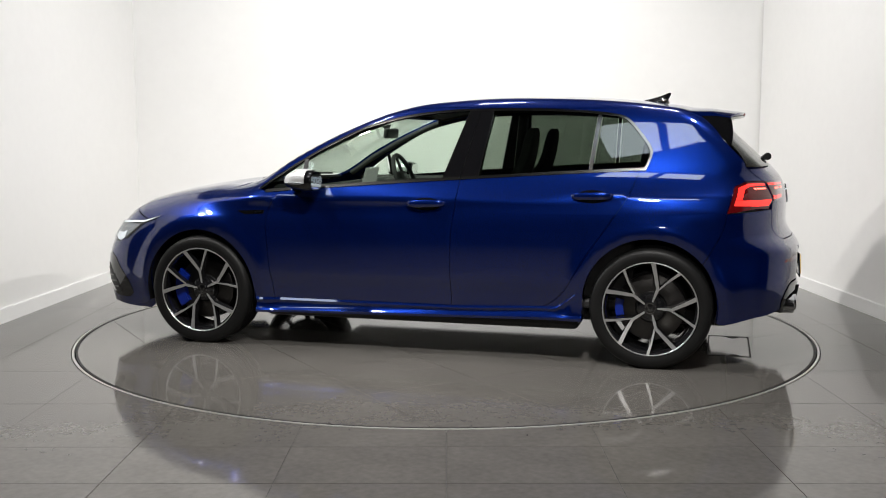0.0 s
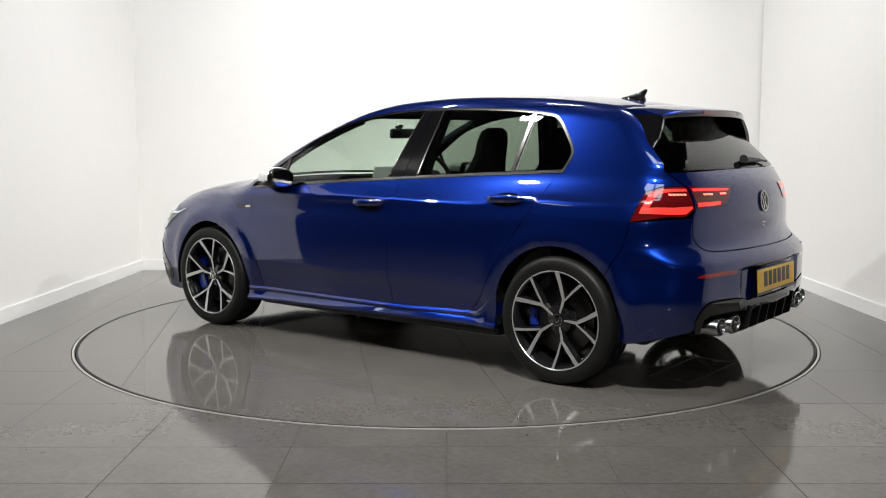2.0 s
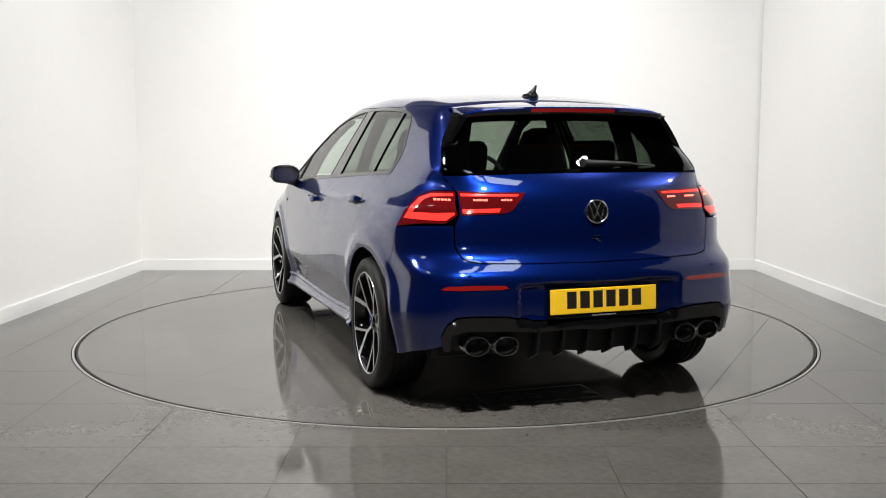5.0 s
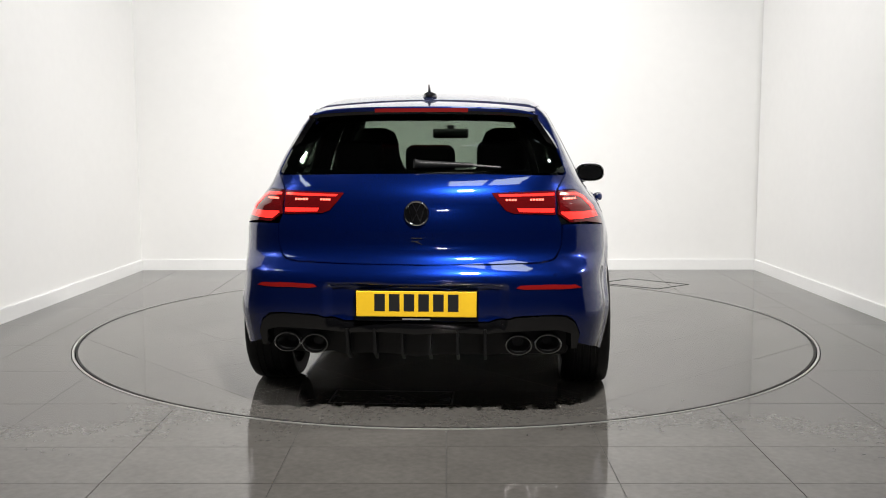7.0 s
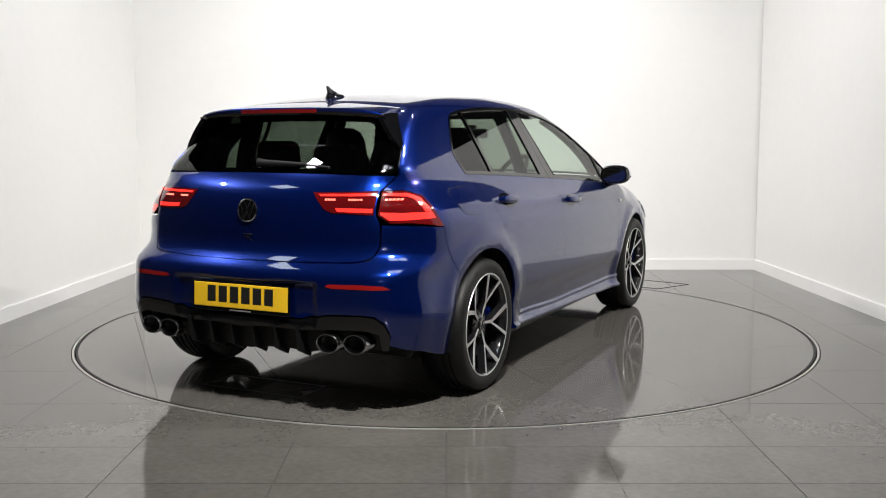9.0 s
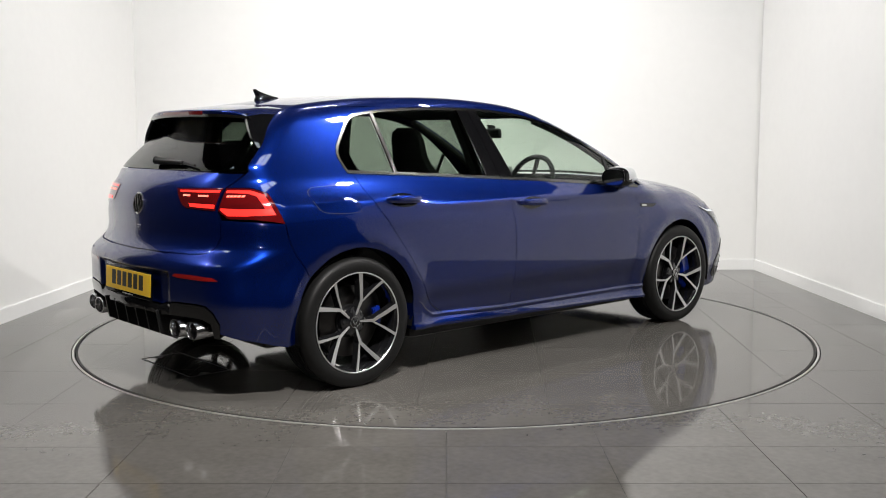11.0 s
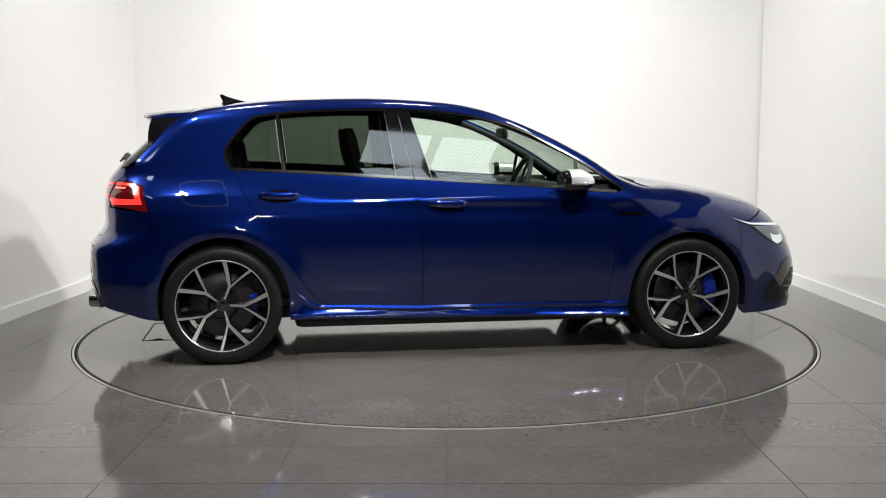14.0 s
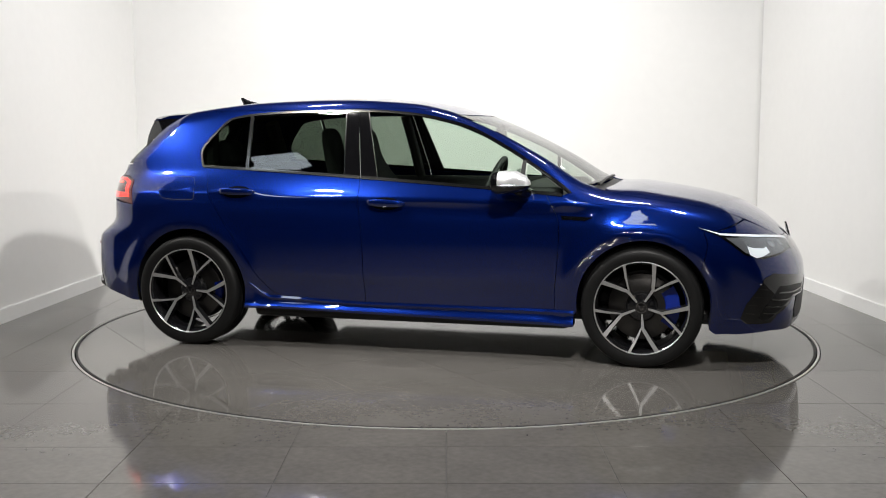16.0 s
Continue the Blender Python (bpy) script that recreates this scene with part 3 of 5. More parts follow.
ANG_F = math.degrees(math.atan2(0.53 - ARCH_F[1], 1.62 - ARCH_F[0]))

wing = np.concatenate([
    on_side(list(GAP_F)), on_side([(0.84, 0.910), (0.886, 0.908), (0.929, 0.925), (0.955, 0.945)]),
    on_top([tuple(q) for q in BONNET_EDGE if q[0] < 1.83]), on_top([(1.83, 0.665)]), on_side([(1.70, 0.735)]), on_side(list(SEAM_F)),
    on_side(arc(*ARCH_F, ARCH_RAD, ANG_F, 188)), on_side([(0.955, 0.265), (0.86, 0.270)])])
quarter = np.concatenate([
    on_side(list(GAP_R)), on_side(list(DLO_TOP[::-1])), on_side([(0.935, 0.928), (0.96, 0.947)]),
    on_top([tuple(q) for q in SCREEN_EDGE]), on_top([tuple(q) for q in ROOF_SEAM]),
    on_rear([tuple(q) for q in GATE_EDGE]), on_rear(LAMP_TOP), on_side(LAMP_SIDE), on_side(list(SEAM_R)),
    on_side(arc(*ARCH_R, ARCH_RAD, ANG_R, -9)), on_side([(-0.94, 0.27), (-0.75, 0.285)])])


def sides(fn):
    return [fn(s) for s in (1, -1)]


def door_handle(name_parent, x, z, s):
    """A pull handle over a flat black oval that paints the shade behind it."""
    p = on_side([(x, z)])[0]
    p[1] *= s
    h = name_parent
    bm = bmesh.new()
    rows, cols = 14, 10
    grid = []
    for i in range(rows + 1):
        t = i / rows * 2 - 1
        prof = (1 - abs(t) ** 3.2) ** 0.5 if abs(t) < 1 else 0
        ring = []
        for j in range(cols):
            a = 2 * math.pi * j / cols
            ring.append(bm.verts.new((t * 0.112, (0.024 * prof + 0.003) + 0.013 * math.cos(a) * (0.3 + 0.7 * prof), 0.0 + 0.021 * math.sin(a) * (0.35 + 0.65 * prof) - 0.003 * t)))
        grid.append(ring)
    for a, c in zip(grid, grid[1:]):
        for j in range(cols):
            bm.faces.new((a[j], a[(j + 1) % cols], c[(j + 1) % cols], c[j]))
    bm.faces.new(grid[0])
    bm.faces.new(grid[-1][::-1])
    bmesh.ops.transform(bm, matrix=Matrix.Translation(p) @ Matrix.Diagonal((1, s, 1, 1)), verts=bm.verts)
    part("door_handle", bm, M_PAINT, h, smooth=True)
    # shade of the hollow, put in as a black patch on the door skin
    shade_oval = on_side([(x + 0.088 * math.cos(a), z - 0.005 + 0.034 * math.sin(a)) for a in np.linspace(0, 2 * math.pi, 25)[:-1]])
    panel("handle_shade", shade_oval, M_GLOSSBLACK, h, s, "side", 0, 0.0012, 0.02, 0.004, "flat black oval painted as the shade behind the handle")
    return h


def build_flank(s):
    wing_ob = panel("front_wing", wing, M_PAINT, CAR, s, "front")
    quarter_ob = panel("body_side", quarter, M_PAINT, CAR, s, "tail")
    fd = panel("front_door", on_side(front_door), M_PAINT, CAR, s, "front")
    rd = panel("rear_door", on_side(rear_door), M_PAINT, CAR, s, "front")
    door_handle(fd, -0.090, 0.860, s)
    door_handle(rd, -1.000, 0.912, s)
    # panes
    g = -0.004
    top = lambda x: float(np.interp(x, DLO_TOP[8:-20][::-1][:, 0], DLO_TOP[8:-20][::-1][:, 1]))
    upper = [q for q in DLO_TOP if 0.65 > q[0] > -0.27 and q[1] > 1.05]
    fw = [(0.662, 0.935)] + belt_part(0.655, -0.166) + [(-0.275, 1.372)] + [tuple(q) for q in upper[::-1]] + [(0.655, 1.106)]
    panel("window_pane", on_side(fw), M_GLASS, fd, s, "side", 0.004, g, 0.04, 0.003, "clear lightly tinted glass")
    tri = [(0.68, 0.934), (0.862, 0.918), (0.90, 0.932), (0.80, 1.005), (0.682, 1.085)]
    panel("corner_pane", on_side(tri), M_GLASS, fd, s, "side", 0.004, g, 0.04, 0.003)
    upper = [q for q in DLO_TOP if -0.41 > q[0] > -0.99 and q[1] > 1.2]
    rw = belt_part(-0.36, -0.965) + [(-0.998, 1.352)] + [tuple(q) for q in upper[::-1]] + [(-0.409, 1.375)]
    panel("window_pane", on_side(rw), M_PRIVACY, rd, s, "side", 0.004, g, 0.04, 0.003, "dark privacy glass")
    back = [q for q in DLO_TOP if q[0] < -1.03 and q[1] > 1.06]
    qw = [tuple(q) for q in belt_part(-0.985, -1.245)] + [tuple(q) for q in back[::-1]] + [(-1.02, 1.348)]
    panel("quarter_pane", on_side(qw), M_PRIVACY, rd, s, "side", 0.004, g, 0.04, 0.003, "dark privacy glass")
    # pillars and trims
    pil = [(-0.163, 0.99), (-0.262, 0.994), (-0.335, 1.374), (-0.274, 1.374)]
    panel("pillar_cover", on_side(pil), M_GLOSSBLACK, fd, s, "side", 0.0015, 0.001, 0.04, 0.01, "gloss black pillar cover")
    pil = [(-0.262, 0.992), (-0.362, 0.999), (-0.412, 1.375), (-0.335, 1.375)]
    panel("pillar_cover", on_side(pil), M_GLOSSBLACK, rd, s, "side", 0.0015, 0.001, 0.04, 0.01, "gloss black pillar cover")
    belt = BELT + (0, 0.006)
    strip("belt_trim", [q for q in belt if q[0] < -0.27] + [(-0.267, 0.996)], 0.016, M_TRIM, rd, s, label="satin metal belt trim")
    strip("belt_trim", [(-0.260, 0.996)] + [q for q in belt if q[0] > -0.25], 0.016, M_TRIM, fd, s, label="satin metal belt trim")
    strip("window_trim", DLO_TOP[4:], 0.014, M_TRIM, quarter_ob, s, lift=0.002, label="satin metal window surround")
    strip("pane_divider", [(-0.975, 1.036), (-0.990, 1.18), (-1.008, 1.352)], 0.020, M_TRIM, rd, s, label="satin metal divider bar")
    strip("glass_run", [(-0.363, 1.0), (-0.41, 1.372)], 0.0045, M_TRIM, rd, s)
    strip("glass_run", [(-0.164, 0.995), (-0.274, 1.368)], 0.0045, M_TRIM, fd, s)
    strip("pane_divider", [(0.668, 0.935), (0.664, 1.02), (0.668, 1.095)], 0.022, M_BLACK, fd, s)
    # wing vent badge
    vent = on_side([(0.885, 0.806), (1.055, 0.798), (1.015, 0.780), (0.89, 0.784)])
    panel("wing_vent", vent, M_GLOSSBLACK, wing_ob, s, "side", 0, 0.003, 0.02, 0.006, "gloss black wing trim with a small chrome mark")
    strip("vent_mark", [(0.90, 0.796), (0.945, 0.793)], 0.010, M_CHROME, wing_ob, s, lift=0.005, grid=0.01)
    # fuel flap on the right-hand side
    if s < 0:
        flap = smooth_line([(-1.50, 0.985), (-1.33, 0.990), (-1.295, 0.96), (-1.275, 0.88), (-1.30, 0.86), (-1.47, 0.866), (-1.515, 0.905), (-1.53, 0.96), (-1.50, 0.985)], 4)[:-1]
        q = on_side([tuple(a) for a in flap])
        panel("fuel_flap", q, M_PAINT, quarter_ob, s, "side", 0.0015, 0.0012, 0.03, 0.003)
        panel("fuel_flap_seal", q, M_BLACKGAP, quarter_ob, s, "side", -0.0012, 0.0004, 0.03, 0.002)
    # sill skirt
    rows = []
    for x in np.linspace(-0.955, 0.955, 40):
        up = 0.308 - 0.018 * float(step(-0.8, -0.2, x)) + 0.10 * float(step(-0.80, -0.955, x))
        lo = 0.238 - 0.034 * (x + 0.955) / 1.91
        y0 = float(width(np.array([x]), np.array([0.32]))[0])
        fl = float(step(-0.70, -0.94, x)) * 0.012
        rows.append([(x, y0 - 0.03, up + 0.004), (x, y0 - 0.004 + fl, up), (x, y0 + 0.004 + fl, up - 0.012), (x, y0 - 0.004 + fl, up - 0.030), (x, y0 + 0.004 + fl, lo + 0.028), (x, y0 + 0.020 + fl, lo + 0.014), (x, y0 + 0.016 + fl, lo), (x, y0 - 0.10, lo + 0.004)])
    bm = bmesh.new()
    vr = [[bm.verts.new((x, y * s, z)) for x, y, z in r] for r in rows]
    for a, c in zip(vr, vr[1:]):
        for k in range(len(a) - 1):
            bm.faces.new((a[k], a[k + 1], c[k + 1], c[k]))
    bm.faces.new(vr[0])
    bm.faces.new(vr[-1])
    part("side_skirt", bm, M_PAINT, CAR, smooth=True)
    # wheel-arch liner and arch lip
    for (ax, az), a0, a1 in ((ARCH_F, -14, 190), (ARCH_R, -14, 196)):
        bm = bmesh.new()
        pr = arc(ax, az, ARCH_RAD + 0.004, a0, a1, 30)
        vi = [[bm.verts.new((x, y * s, z)) for x, z in pr] for y in (0.86, 0.55)]
        for k in range(30):
            bm.faces.new((vi[0][k], vi[0][k + 1], vi[1][k + 1], vi[1][k]))
        bm.faces.new(vi[1])
        part("arch_liner", bm, M_BLACK, CAR, smooth=True)


sides(build_flank)

# ---- tailgate, rear bumper, lamps ----


def mirror_outline(pts):
    """A closed outline from its left half, running from the middle at the bottom to the middle at the top."""
    return [tuple(p) for p in pts] + [(-p[0], p[1]) for p in pts[::-1]]


gate = [(0.0, 0.676), (0.3, 0.677), (0.52, 0.681)] + [tuple(q) for q in smooth_line([(0.54, 0.682), (0.60, 0.698), (0.630, 0.75)], 4)] + [(0.632, 0.80), (0.63, 0.845), (0.612, 0.885), (0.607, 0.987), (0.648, 1.055), (0.3, 1.063), (0.0, 1.065)]
TAILGATE = panel("tailgate", on_rear(mirror_outline(gate)), M_PAINT, CAR, how="rear")
rw = [(0.0, 1.066), (0.3, 1.065), (0.652, 1.064)] + [tuple(q) for q in GATE_EDGE[::-1]] + [(0.3, 1.335), (0.0, 1.335)]
panel("rear_window", on_rear(mirror_outline(rw)), M_PRIVACY, TAILGATE, how="rear", lift=-0.003, flange=0.004, label="dark tinted rear window")
frit = [[(0.53, 1.066), (0.652, 1.066)] + [tuple(q) for q in GATE_EDGE[::-1]] + [(0.42, 1.335), (0.44, 1.30), (0.50, 1.19)]]
for s in (1, -1):
    panel("window_border", on_rear(frit[0]), M_GLOSSBLACK, TAILGATE, s, "rear", 0.002, -0.006, flange=0.002, label="black printed glass border")
panel("window_border", on_rear(mirror_outline([(0.0, 1.067), (0.5, 1.066), (0.5, 1.085), (0.0, 1.088)])), M_GLOSSBLACK, TAILGATE, how="rear", lift=-0.006, flange=0.002)

# spoiler
bm = bmesh.new()
rows = []
for y in np.linspace(-0.515, 0.515, 31):
    a = abs(y) / 0.515
    z0 = float(on_top([(-1.49, float(y) * 0.96)])[0][2]) + 0.002
    tip = -1.785 + 0.085 * a ** 2.5
    zt = 1.362 - 0.018 * a ** 3 - 0.014 * a ** 10
    rows.append([(-1.49, y * 0.97, z0), (-1.60, y, z0 * 0.62 + zt * 0.38 + 0.004), (tip + 0.03, y, zt + 0.004), (tip + 0.004, y, zt), (tip, y, zt - 0.006), (tip + 0.006, y, zt - 0.026), (tip + 0.05, y, zt - 0.034), (-1.615, y, zt - 0.05), (-1.56, y, zt - 0.03)])
vr = [[bm.verts.new(v) for v in r] for r in rows]
for a, c in zip(vr, vr[1:]):
    for k in range(len(a) - 1):
        bm.faces.new((a[k], a[k + 1], c[k + 1], c[k]))
bm.faces.new(vr[0])
bm.faces.new(vr[-1])
SPOILER = part("roof_spoiler", bm, M_PAINT, CAR, smooth=True)
bm = bmesh.new()
for y0, y1 in ((-0.53, 0.53),):
    vs = []
    for y in np.linspace(y0, y1, 21):
        a = abs(y) / 0.535
        tip, zt = -1.785 + 0.085 * a ** 2.5, 1.362 - 0.018 * a ** 3
        vs.append([bm.verts.new((tip + 0.002, y, zt - 0.020)), bm.verts.new((tip + 0.010, y, zt - 0.034)), bm.verts.new((-1.60, y, zt - 0.062))])
    for a, c in zip(vs, vs[1:]):
        for k in range(2):
            bm.faces.new((a[k], a[k + 1], c[k + 1], c[k]))
part("spoiler_underside", bm, M_GLOSSBLACK, SPOILER, smooth=True)
bm = bmesh.new()
vs = []
for y in np.linspace(-0.212, 0.212, 15):
    a = abs(y) / 0.535
    tip, zt = -1.785 + 0.085 * a ** 2.5, 1.362 - 0.018 * a ** 3
    vs.append([bm.verts.new((tip - 0.003, y, zt - 0.008)), bm.verts.new((tip + 0.002, y, zt - 0.025)), bm.verts.new((tip + 0.02, y, zt - 0.025)), bm.verts.new((tip + 0.02, y, zt - 0.008))])
for a, c in zip(vs, vs[1:]):
    for k in range(4):
        bm.faces.new((a[k], a[(k + 1) % 4], c[(k + 1) % 4], c[k]))
bm.faces.new(vs[0])
bm.faces.new(vs[-1])
part("high_brake_light", bm, M_REFLECTOR, SPOILER, "unlit red high-level brake light", smooth=False)
edge3 = on_rear([tuple(q) for q in GATE_EDGE[:12]])
for s in (1, -1):
    bm = bmesh.new()
    n = len(edge3)
    tipc = np.array((-1.697, 0.506, 1.338))
    end = edge3[-1] + np.array((-0.012, 0, -0.004))
    rows = []
    for k in range(n):
        t = k / (n - 1)
        out_p = tipc * (1 - t) + end * t + np.array((-0.012, 0.004, -0.006)) * math.sin(math.pi * t)
        a = edge3[k] + np.array((0.004, 0.001, 0))
        mid = (a + out_p) / 2 + np.array((0, 0.004, 0))
        rows.append([bm.verts.new((p[0], p[1] * s, p[2])) for p in (a, mid, out_p, out_p + np.array((0.006, -0.028, 0)), a + np.array((0.0, -0.03, 0)))])
    for a, c in zip(rows, rows[1:]):
        for k in range(5):
            bm.faces.new((a[k], a[(k + 1) % 5], c[(k + 1) % 5], c[k]))
    bm.faces.new(rows[0])
    part("spoiler_fin", bm, M_GLOSSBLACK, SPOILER, "gloss black side fin", smooth=True)

# wiper
wiper = empty("rear_wiper")
wiper.parent = CAR
w0, w1, w2 = (on_rear([q])[0] + (-0.02, 0, 0) for q in ((-0.01, 1.105), (-0.24, 1.10), (-0.36, 1.09)))
part("wiper_arm", tube_bm([w0 + (-0.01, 0.03, 0.004), w0, w1], [0.022, 0.019, 0.010], 10), M_BLACK, wiper, smooth=True)
part("wiper_blade", tube_bm([w0 + (0.008, -0.02, 0), w1 + (0.006, 0, 0), w2], 0.006, 6), M_BLACK, wiper)
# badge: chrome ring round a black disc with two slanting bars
c0 = on_rear([(0, 0.896)])[0]
nb = normals_at(np.array([c0]))[0]
BM_ = Matrix.Translation(Vector(c0) + Vector(nb) * 0.002) @ Vector(nb).to_track_quat("Z", "Y").to_matrix().to_4x4()
badge = empty("badge")
badge.parent = CAR
part("disc", lathe_bm([(0.001, 0), (0.05, 0), (0.05, 0.004), (0.001, 0.005)], 40, BM_, closed=False), M_GLOSSBLACK, badge, smooth=True)
part("ring", lathe_bm([(0.047, 0), (0.055, 0), (0.055, 0.006), (0.051, 0.009), (0.047, 0.006)], 40, BM_), M_CHROME, badge, "chrome ring", smooth=True)


def badge_bar(x0, y0, x1, y1):
    length = math.hypot(x1 - x0, y1 - y0) + 0.004
    turn = math.degrees(math.atan2(y1 - y0, x1 - x0))
    part("bar", box_bm(length, 0.0066, 0.003, BM_ @ pose((x0 + x1) / 2, (y0 + y1) / 2, 0.0065, 0, 0, turn), 0.001), M_CHROME, badge)


for a in (-1, 1):
    badge_bar(0.019 * a, 0.042, 0.0, 0.006)
    badge_bar(0.036 * a, 0.029, 0.017 * a, -0.037)
    badge_bar(0.017 * a, -0.037, 0.0, -0.003)
# small chrome mark below
c1 = on_rear([(0.0, 0.778)])[0]
n1 = normals_at(np.array([c1]))[0]
MM = Matrix.Translation(Vector(c1) + Vector(n1) * 0.001) @ Vector(n1).to_track_quat("Z", "Y").to_matrix().to_4x4()
mark = empty("model_mark")
mark.parent = CAR
part("bar", box_bm(0.05, 0.004, 0.003, MM @ pose(0, 0.011, 0.001), 0.001), M_CHROME, mark)
part("bar", box_bm(0.034, 0.003, 0.003, MM @ pose(-0.006, -0.002, 0.001), 0.001), M_CHROME, mark)
part("bar", box_bm(0.036, 0.004, 0.003, MM @ pose(0.008, -0.010, 0.001, 0, 0, -25), 0.001), M_CHROME, mark)

arch_r = on_side(arc(*ARCH_R, ARCH_RAD, ANG_R, 194, 14))
low = [(0.700, 0.325), (0.712, 0.37), (0.690, 0.425)]
half = np.concatenate([on_side(list(SEAM_R)), arch_r, on_side([(-1.665, 0.245), (-1.76, 0.258), (-1.85, 0.285)]), on_rear(low), on_rear([(0.655, 0.452), (0.60, 0.457), (0.43, 0.453), (0.37, 0.444), (0.316, 0.430), (0.15, 0.428), (0, 0.428)])])
topb = np.concatenate([on_rear([(0, 0.674), (0.3, 0.675), (0.52, 0.679)]), on_rear([tuple(q) for q in smooth_line([(0.54, 0.680), (0.602, 0.696), (0.633, 0.75)], 4)]), on_rear([(0.634, 0.80), (0.634, 0.843), (0.665, 0.843), (0.72, 0.84)])])
flipy = np.array((1, -1, 1))
outline = np.concatenate([half, (half * flipy)[::-1][1:], (topb * flipy)[::-1], topb[1:]])
BUMPER = panel("rear_bumper", outline, M_PAINT, CAR, how="tail", grid=0.018)
# black lower insert, diffuser fins and pipes
low2 = [(0.0, 0.392), (0.30, 0.394), (0.37, 0.400), (0.62, 0.402), (0.698, 0.385), (0.707, 0.365), (0.697, 0.315), (0.66, 0.285), (0.40, 0.275), (0.33, 0.260), (0.0, 0.255)]
DIFF = panel("diffuser", on_rear(mirror_outline(low2)), M_BLACK, CAR, how="tail", lift=-0.045, flange=0.02, label="black recessed rear diffuser")
band = [(0.0, 0.425), (0.15, 0.425), (0.312, 0.427), (0.37, 0.441), (0.43, 0.450), (0.60, 0.454), (0.652, 0.449), (0.690, 0.42), (0.712, 0.365), (0.700, 0.300), (0.672, 0.300), (0.668, 0.372), (0.62, 0.388), (0.37, 0.384), (0.30, 0.378), (0.0, 0.376)]
panel("diffuser_band", on_rear(mirror_outline(band[::-1])), M_GLOSSBLACK, DIFF, how="tail", lift=0.004, grid=0.018, flange=0.055, label="gloss black band over the diffuser")
for y in (-0.30, -0.18, -0.06, 0.06, 0.18, 0.30):
    part("diffuser_fin", prism_bm([(-2.095, 0.40), (-2.075, 0.285), (-1.99, 0.245), (-1.90, 0.40)], 0.012, Matrix.Translation((0, y + 0.006, 0)) @ Matrix.Rotation(radians(90), 4, "X")), M_BLACK, DIFF)
for y, z in ((0.572, 0.328), (0.445, 0.326), (-0.445, 0.329), (-0.572, 0.332)):
    tip = empty("exhaust_tip")
    tip.parent = CAR
    tip.matrix_basis = Matrix.Translation((-2.050 if abs(y) > 0.5 else -2.070, y, z)) @ Matrix.Rotation(radians(-90), 4, "Y") @ Matrix.Diagonal((0.78, 1.06, 1, 1))
    part("pipe", lathe_bm([(0.056, -0.14), (0.056, -0.004), (0.0535, 0.0), (0.050, 0.0), (0.047, -0.006), (0.047, -0.14)], 40), M_TIP, tip, "polished steel tailpipe", smooth=True)
    part("bore", lathe_bm([(0.047, -0.13), (0.0465, -0.03), (0.045, -0.03), (0.001, -0.11)], 32, closed=False), M_BLACK, tip, smooth=True)
# number plate, its characters as plain bars
plate_c = np.array([on_rear([(0, 0.51)])[0][0] - 0.016, -0.004, 0.511])
PL = Matrix.Translation(plate_c) @ pose(0, 0, 0, 90, 0, -90) @ pose(0, 0, 0, -3, 0, 0)
plate = empty("number_plate")
plate.parent = CAR
part("plate", box_bm(0.52, 0.111, 0.006, PL, 0.003), M_PLATE, plate, "yellow plate with plain black bars")
part("surround", box_bm(0.535, 0.135, 0.008, PL @ pose(0, -0.006, -0.005), 0.003), M_GLOSSBLACK, plate)
for k in range(6):
    part("bar", box_bm(0.046, 0.074, 0.001, PL @ pose(-0.158 + k * 0.0635, 0.006, 0.0034), 0), M_INK, plate)
part("bar", box_bm(0.12, 0.006, 0.001, PL @ pose(0.0, -0.0655, -0.0007), 0), M_SILVER, plate)
# recess lines and reflectors
for s in (1, -1):
    rf = on_rear([(0.433, 0.578), (0.45, 0.590), (0.60, 0.592), (0.69, 0.588), (0.716, 0.573), (0.60, 0.571), (0.47, 0.572)])
    panel("reflector", rf, M_REFLECTOR, BUMPER, s, "tail", 0, 0.002, 0.02, 0.006, "red rear reflector")
    for y, z in ((0.30, 0.615), (0.60, 0.63)):
        p = on_rear([(y, z)])[0] * (1, s, 1)
        part("parking_sensor", lathe_bm([(0.001, 0.001), (0.009, 0.001), (0.0095, 0.0), (0.001, 0.0)], 16, Matrix.Translation(p) @ Matrix.Rotation(radians(-90), 4, "Y"), closed=False), M_PAINT, BUMPER)

# rear lamps: outer unit on the body, inner unit on the tailgate
outer_pts = np.concatenate([on_rear([(0.612, 0.987), (0.69, 0.986)]), on_side([(-1.725, 0.963), (-1.690, 0.826)]), on_rear([(0.742, 0.848), (0.668, 0.848), (0.616, 0.886)])])
inner_pts = [(0.603, 0.989), (0.45, 0.985), (0.322, 0.982), (0.35, 0.945), (0.385, 0.905), (0.42, 0.892), (0.603, 0.884)]


